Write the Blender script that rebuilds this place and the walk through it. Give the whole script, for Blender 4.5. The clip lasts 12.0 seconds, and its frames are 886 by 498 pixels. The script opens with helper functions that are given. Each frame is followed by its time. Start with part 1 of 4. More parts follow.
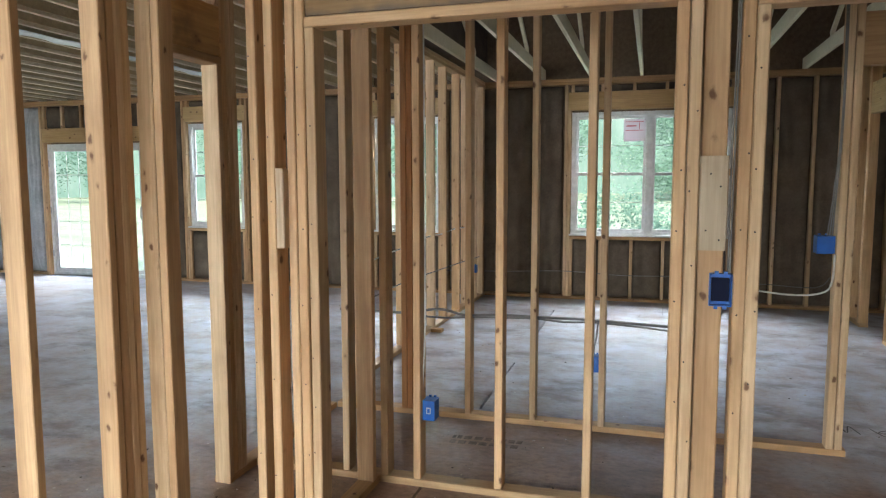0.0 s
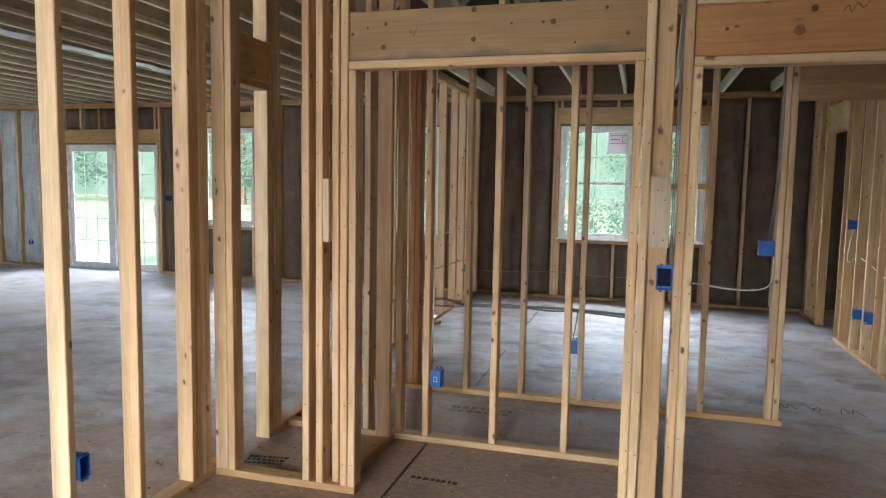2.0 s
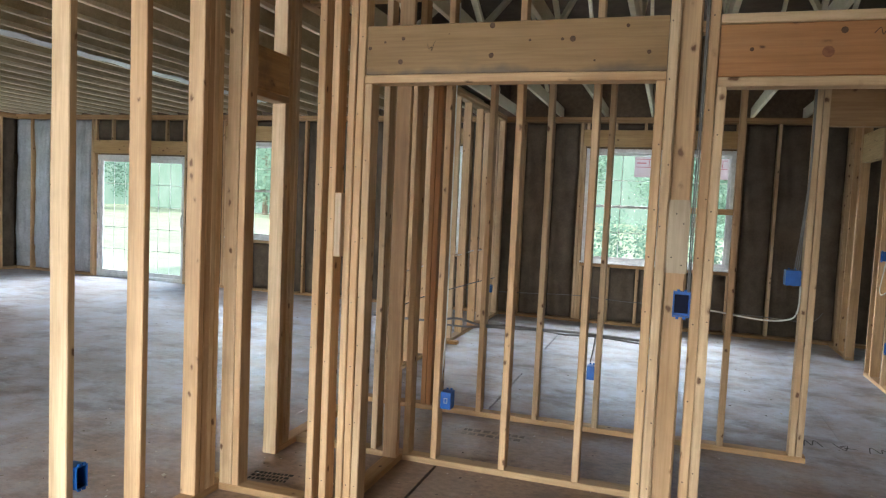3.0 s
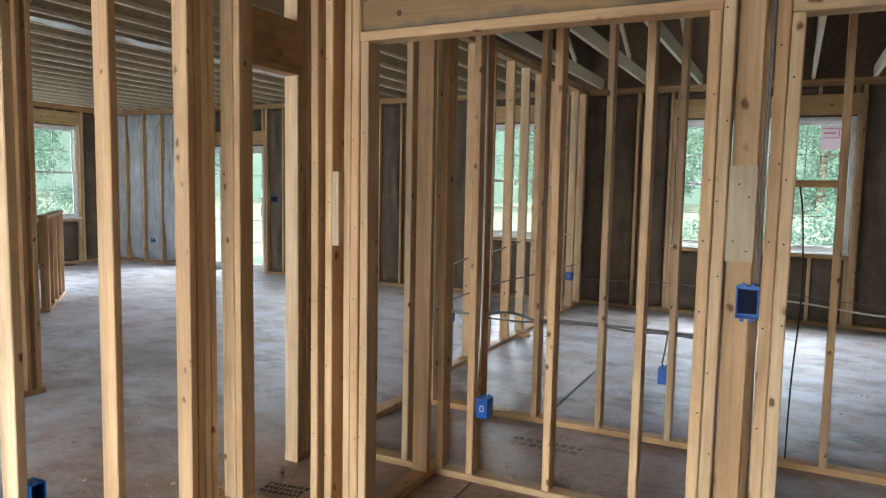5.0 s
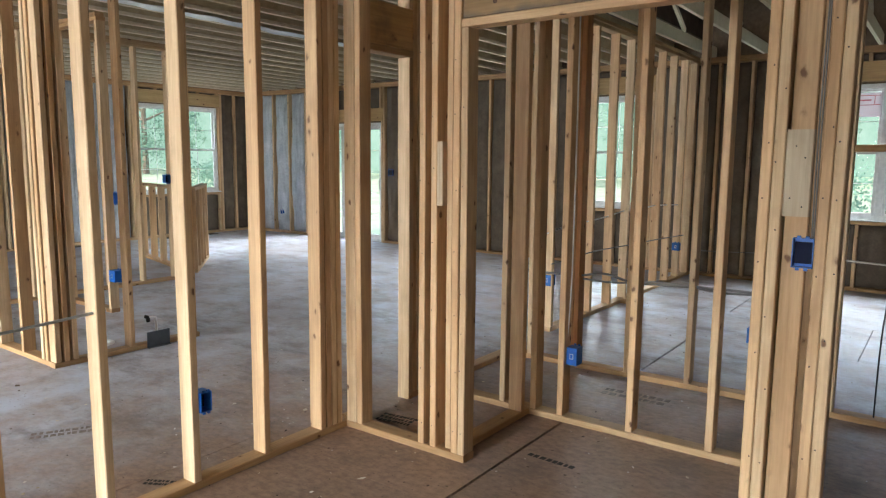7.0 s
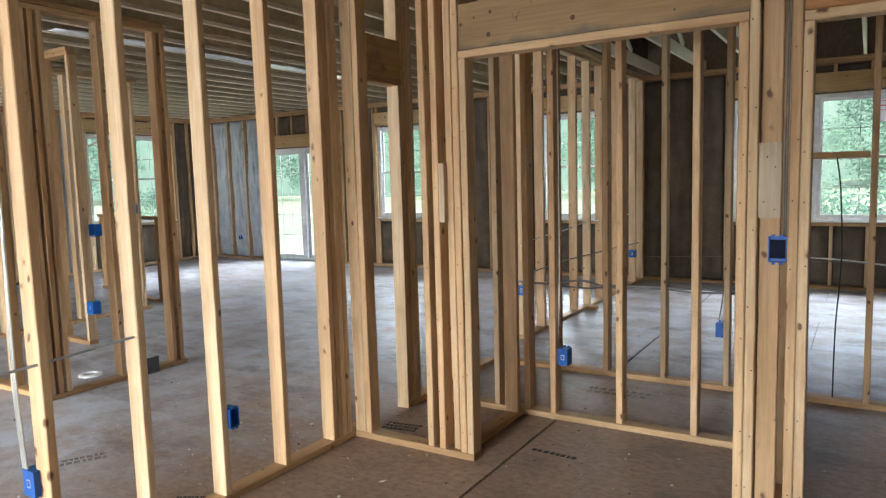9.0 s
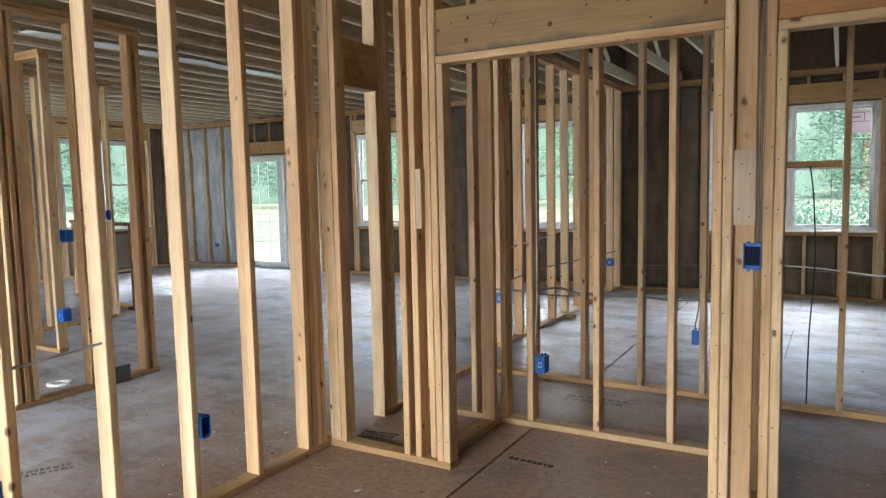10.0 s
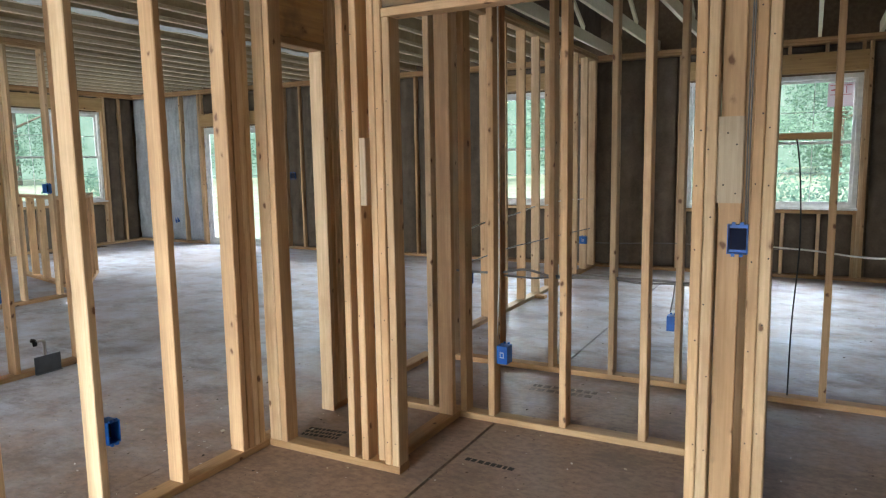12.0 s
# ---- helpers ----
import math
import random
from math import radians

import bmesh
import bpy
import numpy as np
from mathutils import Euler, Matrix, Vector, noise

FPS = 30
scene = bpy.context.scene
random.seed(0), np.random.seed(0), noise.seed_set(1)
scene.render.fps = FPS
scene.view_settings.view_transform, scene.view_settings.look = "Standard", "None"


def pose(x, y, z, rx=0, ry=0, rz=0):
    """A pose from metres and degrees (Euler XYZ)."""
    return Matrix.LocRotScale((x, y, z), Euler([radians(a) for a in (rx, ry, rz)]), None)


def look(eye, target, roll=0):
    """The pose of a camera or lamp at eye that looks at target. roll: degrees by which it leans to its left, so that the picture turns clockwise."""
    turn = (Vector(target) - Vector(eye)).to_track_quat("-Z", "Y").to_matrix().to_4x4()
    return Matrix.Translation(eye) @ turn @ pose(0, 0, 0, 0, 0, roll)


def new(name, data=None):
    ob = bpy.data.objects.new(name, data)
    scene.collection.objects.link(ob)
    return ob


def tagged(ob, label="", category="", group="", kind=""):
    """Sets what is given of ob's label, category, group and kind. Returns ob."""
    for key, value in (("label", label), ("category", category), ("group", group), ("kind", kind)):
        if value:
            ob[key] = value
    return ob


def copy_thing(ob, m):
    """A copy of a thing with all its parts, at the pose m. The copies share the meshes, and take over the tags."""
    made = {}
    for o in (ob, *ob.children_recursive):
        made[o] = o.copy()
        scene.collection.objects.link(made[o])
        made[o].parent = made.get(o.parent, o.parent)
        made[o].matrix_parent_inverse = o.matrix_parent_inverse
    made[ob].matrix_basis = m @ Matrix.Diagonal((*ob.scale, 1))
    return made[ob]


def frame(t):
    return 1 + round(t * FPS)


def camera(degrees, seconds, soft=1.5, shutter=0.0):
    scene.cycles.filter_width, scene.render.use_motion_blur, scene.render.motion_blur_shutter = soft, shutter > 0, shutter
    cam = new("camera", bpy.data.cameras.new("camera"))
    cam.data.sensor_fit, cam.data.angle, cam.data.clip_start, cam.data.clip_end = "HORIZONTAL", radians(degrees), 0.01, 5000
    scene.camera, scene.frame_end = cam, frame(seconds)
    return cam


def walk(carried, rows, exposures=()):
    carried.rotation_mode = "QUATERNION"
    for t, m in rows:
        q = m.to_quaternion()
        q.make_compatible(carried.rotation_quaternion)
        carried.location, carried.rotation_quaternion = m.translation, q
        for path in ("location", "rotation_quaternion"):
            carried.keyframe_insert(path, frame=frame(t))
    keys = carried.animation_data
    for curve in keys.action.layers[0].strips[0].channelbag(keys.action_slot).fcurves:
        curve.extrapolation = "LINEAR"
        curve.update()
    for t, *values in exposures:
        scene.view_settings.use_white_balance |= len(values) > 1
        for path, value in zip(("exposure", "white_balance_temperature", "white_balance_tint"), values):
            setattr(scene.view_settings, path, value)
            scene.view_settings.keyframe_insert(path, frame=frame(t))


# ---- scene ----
cam = camera(65.1, 12.0, 1.2)
PATH = [
    (0, (1.242, 0.037, 1.521), (0.67, 1.944, 1.324), -0.1),
    (0.5, (1.173, -0.219, 1.525), (0.684, 1.71, 1.332), -0.3),
    (1, (1.204, -0.459, 1.556), (0.705, 1.469, 1.372), 0.1),
    (1.5, (1.309, -0.633, 1.548), (0.772, 1.284, 1.36), 0.8),
    (2, (1.355, -0.687, 1.552), (0.811, 1.228, 1.365), 1.0),
    (2.5, (1.386, -0.683, 1.552), (0.832, 1.231, 1.383), 1.5),
    (3, (1.401, -0.604, 1.542), (0.782, 1.293, 1.409), 2.6),
    (3.2, (1.402, -0.54, 1.537), (0.735, 1.343, 1.44), 1.6),
    (4.8, (1.547, 0.001, 1.542), (0.729, 1.813, 1.328), -0.1),
    (5, (1.576, 0.032, 1.519), (0.681, 1.811, 1.336), 1.1),
    (5.5, (1.603, -0.011, 1.52), (0.522, 1.667, 1.386), 0.4),
    (6, (1.698, -0.155, 1.495), (0.553, 1.466, 1.245), -0.3),
    (6.5, (1.808, -0.242, 1.499), (0.656, 1.366, 1.206), 0.7),
    (7, (1.869, -0.285, 1.486), (0.698, 1.316, 1.228), 0.5),
    (7.2, (1.845, -0.342, 1.502), (0.685, 1.269, 1.261), 0.4),
    (8.8, (1.76, -0.664, 1.487), (0.696, 1.015, 1.274), -1.4),
    (9, (1.77, -0.669, 1.496), (0.728, 1.026, 1.29), -1.6),
    (9.5, (1.778, -0.644, 1.491), (0.772, 1.075, 1.306), -1.5),
    (10, (1.768, -0.642, 1.48), (0.777, 1.085, 1.298), -1.2),
    (10.5, (1.768, -0.652, 1.486), (0.79, 1.082, 1.296), -1.2),
    (11, (1.751, -0.622, 1.464), (0.808, 1.128, 1.246), -2.0),
    (11.5, (1.733, -0.442, 1.45), (0.83, 1.325, 1.201), -2.0),
    (12, (1.686, -0.229, 1.462), (0.755, 1.522, 1.208), -0.9),
]
walk(cam, [(t, look(eye, target, roll)) for t, eye, target, roll in PATH], exposures=[(0.0, 2.05), (12.0, 2.05)])

# ---- world, light ----
world = bpy.data.worlds.new("sky")
scene.world = world
world.use_nodes = True
wn = world.node_tree.nodes
sky = wn.new("ShaderNodeTexSky")
sky.sky_type, sky.sun_disc = "NISHITA", False
sky.sun_elevation, sky.sun_rotation = radians(35), radians(173)
world.node_tree.links.new(sky.outputs[0], wn["Background"].inputs[0])
wn["Background"].inputs[1].default_value = 0.15


sun = new("sun", bpy.data.lights.new("sun", "SUN"))
sun.data.energy, sun.data.angle, sun.data.color = 3.8, radians(5), (1.0, 0.97, 0.93)
sun.matrix_world = look((2.5, -20, 14), (0, 0, 0))


def window_light(x, y, z, w, h, target, watts):
    """An area lamp added to strengthen the daylight through a window's opening."""
    ob = new("window_daylight", bpy.data.lights.new("window_daylight", "AREA"))
    ob.data.shape, ob.data.size, ob.data.size_y = "RECTANGLE", w, h
    ob.data.energy, ob.data.color = watts, (0.82, 0.925, 1.0)
    ob.matrix_world = look((x, y, z), target)
    return ob


NORTH = 8.95      # inner face of the far outer wall
WEST = -9.85
EAST = 6.4
SOUTH = -4.6
TOP = 2.78       # top of the wall plates

# open sky above the tree line, one lamp before each outer window
def sky_light(x, y, w, watts, dx, dy, z=4.35):
    return window_light(x - dx * 5.5, y - dy * 5.5, z, w, 1.8, (x + dx * 3.0, y + dy * 3.0, 0.4), watts)


sky_light(1.2, NORTH + 0.2, 3.4, 160, 0, -1, 5.8)
sky_light(-1.95, NORTH + 0.2, 2.0, 130, 0, -1)
sky_light(-4.95, NORTH + 0.2, 2.0, 150, 0, -1)
sky_light(-7.3, NORTH + 0.2, 3.0, 200, 0, -1)
sky_light(WEST - 0.2, 7.4, 3.2, 220, 1, 0)
# second, steep lamp added to brighten the floor just inside the bedroom window
window_light(1.2, NORTH + 1.5, 3.9, 3.2, 0.9, (1.2, NORTH - 0.9, 0.0), 95)
window_light(-3.6, SOUTH - 0.2, 1.4, 2.4, 1.6, (-2.6, 3, 0.1), 130)
sky_light(0.0, SOUTH - 0.2, 2.2, 390, 0, 1, 3.55)
# weak fill lamp added to lift the upper parts of the hall framing
window_light(0.3, SOUTH - 0.2, 1.4, 1.9, 1.7, (-0.6, 3, 2.2), 18)
sky_light(-3.6, SOUTH - 0.2, 3.2, 760, 0, 1, 3.9)


# ---- materials ----
def material(name, rough=0.6, metal=0.0):
    m = bpy.data.materials.new(name)
    m.use_nodes = True
    b = m.node_tree.nodes["Principled BSDF"]
    b.inputs["Roughness"].default_value, b.inputs["Metallic"].default_value = rough, metal
    return m, m.node_tree.nodes, m.node_tree.links, b


def ramp(nodes, links, fac, stops):
    r = nodes.new("ShaderNodeValToRGB")
    while len(r.color_ramp.elements) < len(stops):
        r.color_ramp.elements.new(0.5)
    for e, (p, c) in zip(r.color_ramp.elements, stops):
        e.position, e.color = p, (*c, 1)
    links.new(fac, r.inputs[0])
    return r.outputs[0]


def coords(nodes, links, scale, jitter=True):
    """Object coordinates, shifted by a random step for each piece, stretched by scale."""
    tc, oi = nodes.new("ShaderNodeTexCoord"), nodes.new("ShaderNodeObjectInfo")
    mp = nodes.new("ShaderNodeMapping")
    mp.inputs["Scale"].default_value = scale
    src = tc.outputs["Object"]
    if jitter:
        mul, add = nodes.new("ShaderNodeMath"), nodes.new("ShaderNodeVectorMath")
        mul.operation, mul.inputs[1].default_value = "MULTIPLY", 37.0
        links.new(oi.outputs["Random"], mul.inputs[0])
        links.new(src, add.inputs[0])
        links.new(mul.outputs[0], add.inputs[1])
        src = add.outputs[0]
    links.new(src, mp.inputs["Vector"])
    return mp.outputs[0], oi


def noise_of(nodes, links, vec, scale, detail=4, rough=0.55):
    n = nodes.new("ShaderNodeTexNoise")
    n.inputs["Scale"].default_value, n.inputs["Detail"].default_value, n.inputs["Roughness"].default_value = scale, detail, rough
    links.new(vec, n.inputs["Vector"])
    return n.outputs["Fac"]


def mix(nodes, links, fac, a, b, kind="MIX"):
    m = nodes.new("ShaderNodeMix")
    m.data_type, m.blend_type = "RGBA", kind
    for val, sock in ((fac, m.inputs[0]), (a, m.inputs[6]), (b, m.inputs[7])):
        if isinstance(val, (int, float)):
            sock.default_value = val
        elif isinstance(val, tuple):
            sock.default_value = (*val, 1)
        else:
            links.new(val, sock)
    return m.outputs[2]


def bump(nodes, links, height, bsdf, strength, dist=0.002):
    b = nodes.new("ShaderNodeBump")
    b.inputs["Strength"].default_value, b.inputs["Distance"].default_value = strength, dist
    links.new(height, b.inputs["Height"])
    links.new(b.outputs[0], bsdf.inputs["Normal"])


def wood(name, pale, deep, stain=(0.2, 0.12, 0.06), stain_amount=0.3, knots=True, knot=14.0, edge=0.0):
    """Sawn softwood: grain along local z, growth bands, knots, grey handling stains."""
    m, n, l, b = material(name, 0.62)
    vec, oi = coords(n, l, (1, 1, 1))
    grain_vec, _ = coords(n, l, (95, 95, 3.5))
    band_vec, _ = coords(n, l, (13, 13, 1.1))
    grain = noise_of(n, l, grain_vec, 1.0, 3)
    band = noise_of(n, l, band_vec, 1.0, 4, 0.6)
    smudge_vec, _ = coords(n, l, (7, 7, 1.7))
    smudge = noise_of(n, l, smudge_vec, 1.0, 6, 0.68)
    blot = noise_of(n, l, vec, 3.5, 5, 0.6)
    col = ramp(n, l, band, [(0.36, deep), (0.64, pale)])
    fine = ramp(n, l, grain, [(0.3, (0.60, 0.50, 0.40)), (0.62, (1.08, 1.06, 1.04))])
    col = mix(n, l, 0.36, col, fine, "MULTIPLY")
    col = mix(n, l, ramp(n, l, smudge, [(0.48, (0, 0, 0)), (0.68, (0.42, 0.42, 0.42))]), col, (0.36, 0.20, 0.09))
    tint = ramp(n, l, oi.outputs["Random"], [(0.0, (1.08, 1.05, 1.0)), (0.4, (0.95, 0.89, 0.80)), (0.72, (1.0, 0.84, 0.66)), (1.0, (0.72, 0.59, 0.45))])
    col = mix(n, l, 0.85, col, tint, "MULTIPLY")
    dirt = ramp(n, l, blot, [(0.55, (0, 0, 0)), (0.8, (1, 1, 1))])
    dm = n.new("ShaderNodeMath")
    dm.operation, dm.inputs[1].default_value = "MULTIPLY", stain_amount
    l.new(dirt, dm.inputs[0])
    col = mix(n, l, dm.outputs[0], col, stain)
    if knots:
        kv, _ = coords(n, l, (knot, knot, knot * 0.62))
        wob, wadd, wsc = n.new("ShaderNodeTexNoise"), n.new("ShaderNodeVectorMath"), n.new("ShaderNodeVectorMath")
        wob.inputs["Scale"].default_value, wob.inputs["Detail"].default_value = 3.0, 3.0
        l.new(kv, wob.inputs["Vector"])
        wsc.operation, wsc.inputs[3].default_value = "SCALE", 0.3
        l.new(wob.outputs["Color"], wsc.inputs[0])
        l.new(kv, wadd.inputs[0])
        l.new(wsc.outputs[0], wadd.inputs[1])
        kv = wadd.outputs[0]
        v = n.new("ShaderNodeTexVoronoi")
        v.inputs["Scale"].default_value = 1.0
        l.new(kv, v.inputs["Vector"])
        vary, size = n.new("ShaderNodeSeparateColor"), n.new("ShaderNodeMath")
        l.new(v.outputs["Color"], vary.inputs[0])
        ml = n.new("ShaderNodeMath")
        ml.operation, ml.inputs[1].default_value, ml.inputs[2].default_value = "MULTIPLY_ADD", 0.5, 0.22
        l.new(vary.outputs[1], ml.inputs[0])
        size.operation = "DIVIDE"
        l.new(v.outputs["Distance"], size.inputs[0])
        l.new(ml.outputs[0], size.inputs[1])
        k = ramp(n, l, size.outputs[0], [(0.13, (0.97, 0.97, 0.97)), (0.19, (0.75, 0.75, 0.75)), (0.25, (0.22, 0.22, 0.22)), (0.36, (0, 0, 0))])
        sel = n.new("ShaderNodeMath")
        sel.operation, sel.inputs[1].default_value = "GREATER_THAN", 0.55
        l.new(v.outputs["Color"], sel.inputs[0])
        kk = n.new("ShaderNodeMath")
        kk.operation = "MULTIPLY"
        l.new(k, kk.inputs[0])
        l.new(sel.outputs[0], kk.inputs[1])
        col = mix(n, l, kk.outputs[0], col, (0.13, 0.052, 0.018))
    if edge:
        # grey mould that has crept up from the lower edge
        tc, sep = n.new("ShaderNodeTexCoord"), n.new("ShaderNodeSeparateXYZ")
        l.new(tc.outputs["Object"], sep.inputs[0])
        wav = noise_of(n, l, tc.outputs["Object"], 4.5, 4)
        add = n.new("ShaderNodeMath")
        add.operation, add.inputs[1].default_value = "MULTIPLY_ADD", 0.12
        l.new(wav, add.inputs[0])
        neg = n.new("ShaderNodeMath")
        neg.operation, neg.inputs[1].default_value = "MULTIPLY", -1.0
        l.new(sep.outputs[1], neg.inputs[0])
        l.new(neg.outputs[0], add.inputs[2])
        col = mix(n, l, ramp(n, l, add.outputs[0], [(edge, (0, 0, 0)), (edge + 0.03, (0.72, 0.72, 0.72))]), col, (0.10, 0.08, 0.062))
    l.new(col, b.inputs["Base Color"])
    bump(n, l, grain, b, 0.25, 0.001)
    return m


def mottled(name, a, b_, scale=4.0, rough=0.8, strength=0.3, detail=6, stretch=(1, 1, 1)):
    m, n, l, b = material(name, rough)
    vec, oi = coords(n, l, stretch)
    f = noise_of(n, l, vec, scale, detail, 0.62)
    g = noise_of(n, l, vec, scale * 9, 4)
    col = ramp(n, l, f, [(0.3, a), (0.7, b_)])
    fine = ramp(n, l, g, [(0.3, (0.8, 0.8, 0.8)), (0.7, (1.1, 1.1, 1.1))])
    l.new(mix(n, l, 0.7, col, fine, "MULTIPLY"), b.inputs["Base Color"])
    bump(n, l, g, b, strength)
    return m


def plain(name, c, rough=0.5, metal=0.0):
    m, n, l, b = material(name, rough, metal)
    vec, oi = coords(n, l, (1, 1, 1))
    f = noise_of(n, l, vec, 14, 5)
    lo, hi = tuple(0.82 * v for v in c), tuple(min(1, 1.08 * v) for v in c)
    l.new(ramp(n, l, f, [(0.3, lo), (0.7, hi)]), b.inputs["Base Color"])
    return m


def sheet(name, c):
    """Thin paper that lets light through."""
    m, n, l, b = material(name, 0.7)
    b.inputs["Base Color"].default_value = (*c, 1)
    t, mx = n.new("ShaderNodeBsdfTranslucent"), n.new("ShaderNodeMixShader")
    t.inputs[0].default_value, mx.inputs[0].default_value = (*c, 1), 0.3
    l.new(b.outputs[0], mx.inputs[1])
    l.new(t.outputs[0], mx.inputs[2])
    l.new(mx.outputs[0], n["Material Output"].inputs["Surface"])
    return m


def subfloor_material():
    m, n, l, b = material("subfloor_panel", 0.5)
    geo = n.new("ShaderNodeNewGeometry")
    pos = geo.outputs["Position"]
    oi = n.new("ShaderNodeObjectInfo")
    mp = n.new("ShaderNodeMapping")
    mp.inputs["Scale"].default_value = (22, 30, 22)
    l.new(pos, mp.inputs["Vector"])
    flake = noise_of(n, l, mp.outputs[0], 1.0, 5, 0.65)
    big = noise_of(n, l, pos, 0.55, 5, 0.6)
    mid = noise_of(n, l, pos, 3.2, 6, 0.65)
    speck = noise_of(n, l, pos, 60, 2)
    col = ramp(n, l, flake, [(0.28, (0.185, 0.108, 0.07)), (0.7, (0.38, 0.245, 0.165))])
    tint = ramp(n, l, oi.outputs["Random"], [(0, (0.92, 0.92, 0.92)), (1, (1.06, 1.03, 1.0))])
    col = mix(n, l, 1.0, col, tint, "MULTIPLY")
    dust = n.new("ShaderNodeMath")
    dust.operation = "MULTIPLY"
    l.new(ramp(n, l, big, [(0.28, (0.45, 0.45, 0.45)), (0.62, (1, 1, 1))]), dust.inputs[0])
    l.new(ramp(n, l, mid, [(0.3, (0.18, 0.18, 0.18)), (0.62, (0.95, 0.95, 0.95))]), dust.inputs[1])
    # dust and painted bluish window sheen, both fading out towards the hall
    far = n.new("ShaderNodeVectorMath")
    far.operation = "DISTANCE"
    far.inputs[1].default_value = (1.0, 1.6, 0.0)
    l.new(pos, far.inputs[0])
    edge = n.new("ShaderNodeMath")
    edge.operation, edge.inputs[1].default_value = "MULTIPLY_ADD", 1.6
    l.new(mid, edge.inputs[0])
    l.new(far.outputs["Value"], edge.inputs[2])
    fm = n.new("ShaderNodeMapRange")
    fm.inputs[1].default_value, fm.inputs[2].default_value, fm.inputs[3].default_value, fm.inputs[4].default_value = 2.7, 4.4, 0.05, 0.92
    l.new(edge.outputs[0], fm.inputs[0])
    sheen_dust = n.new("ShaderNodeMath")
    sheen_dust.operation = "MULTIPLY"
    l.new(fm.outputs[0], sheen_dust.inputs[0])
    l.new(dust.outputs[0], sheen_dust.inputs[1])
    col = mix(n, l, sheen_dust.outputs[0], col, (0.55, 0.60, 0.69))
    sm = n.new("ShaderNodeMapping")
    sm.inputs["Scale"].default_value = (1.0, 1.7, 1)
    sm.inputs["Rotation"].default_value = (0, 0, 0.35)
    l.new(pos, sm.inputs["Vector"])
    scuff = noise_of(n, l, sm.outputs[0], 1.6, 8, 0.72)
    col = mix(n, l, ramp(n, l, scuff, [(0.5, (0, 0, 0)), (0.64, (0.65, 0.65, 0.65))]), col, (0.13, 0.093, 0.074))
    col = mix(n, l, ramp(n, l, speck, [(0.66, (0, 0, 0)), (0.74, (0.85, 0.85, 0.85))]), col, (0.1, 0.065, 0.045))
    l.new(col, b.inputs["Base Color"])
    r = ramp(n, l, mid, [(0.3, (0.42, 0.42, 0.42)), (0.7, (0.6, 0.6, 0.6))])
    l.new(r, b.inputs["Roughness"])
    bump(n, l, flake, b, 0.06, 0.001)
    return m


def glass_material():
    m, n, l, b = material("window_glass", 0.02)
    b.inputs["Transmission Weight"].default_value, b.inputs["IOR"].default_value = 1.0, 1.05
    b.inputs["Base Color"].default_value = (0.97, 0.99, 0.985, 1)
    return m


SPRUCE = wood("spruce_stud", (0.70, 0.525, 0.34), (0.54, 0.375, 0.22))
PLATE = wood("spruce_plate", (0.58, 0.41, 0.235), (0.43, 0.28, 0.145), stain_amount=0.45)
HEADER = wood("weathered_header", (0.62, 0.39, 0.175), (0.47, 0.275, 0.115), (0.09, 0.065, 0.05), 0.75, True, 7.0)
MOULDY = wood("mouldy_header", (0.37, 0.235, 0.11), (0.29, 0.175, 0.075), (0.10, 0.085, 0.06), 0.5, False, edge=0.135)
YELLOW = wood("yellow_header", (0.60, 0.44, 0.23), (0.50, 0.35, 0.165), stain_amount=0.2)
FIR = wood("reddish_fir", (0.53, 0.265, 0.11), (0.42, 0.19, 0.07))
PALE = wood("pale_scrap", (0.62, 0.55, 0.45), (0.52, 0.45, 0.36), knots=False)
TAN = wood("tan_scrap", (0.50, 0.41, 0.30), (0.43, 0.345, 0.25), knots=False)
JOIST = wood("joist", (0.55, 0.44, 0.30), (0.38, 0.28, 0.18), stain_amount=0.5)
OSB = mottled("strand_board", (0.42, 0.26, 0.11), (0.66, 0.45, 0.21), 28, 0.6, 0.4, 3)
# deck board darkened, so that the shade above the joists is in its colour
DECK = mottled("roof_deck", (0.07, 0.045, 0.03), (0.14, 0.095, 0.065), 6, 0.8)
SHEATH = mottled("wall_sheathing", (0.13, 0.085, 0.05), (0.22, 0.15, 0.09), 20, 0.75)
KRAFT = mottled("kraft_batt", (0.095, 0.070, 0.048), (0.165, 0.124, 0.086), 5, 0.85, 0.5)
FOIL = mottled("grey_faced_batt", (0.34, 0.362, 0.395), (0.52, 0.545, 0.58), 3.2, 0.42, 0.25)
VINYL = plain("white_vinyl", (0.8, 0.81, 0.8), 0.35)
GLASS = glass_material()
BLUE = plain("blue_plastic", (0.005, 0.105, 0.42), 0.45)
DARKBLUE = plain("dark_box_inside", (0.002, 0.005, 0.022), 0.95)
CABLE = plain("grey_cable", (0.19, 0.18, 0.17), 0.5)
WHITECABLE = plain("white_cable", (0.7, 0.69, 0.64), 0.45)
BLACK = plain("black_cable", (0.02, 0.02, 0.02), 0.5)
INK = plain("black_ink", (0.03, 0.025, 0.02), 0.8)
FADED = mottled("faded_ink", (0.10, 0.08, 0.07), (0.32, 0.25, 0.20), 22, 0.8)
STEEL = plain("galvanised_steel", (0.42, 0.45, 0.48), 0.35, 0.8)
FILM = plain("silver_film", (0.8, 0.84, 0.88), 0.3, 0.15)
PVC = plain("white_pvc", (0.75, 0.75, 0.72), 0.35)
PAPER = sheet("window_sticker", (0.62, 0.55, 0.57))
REDINK = plain("red_print", (0.45, 0.08, 0.1), 0.6)
SUBFLOOR = subfloor_material()


# ---- building helpers ----
MESHES = {}


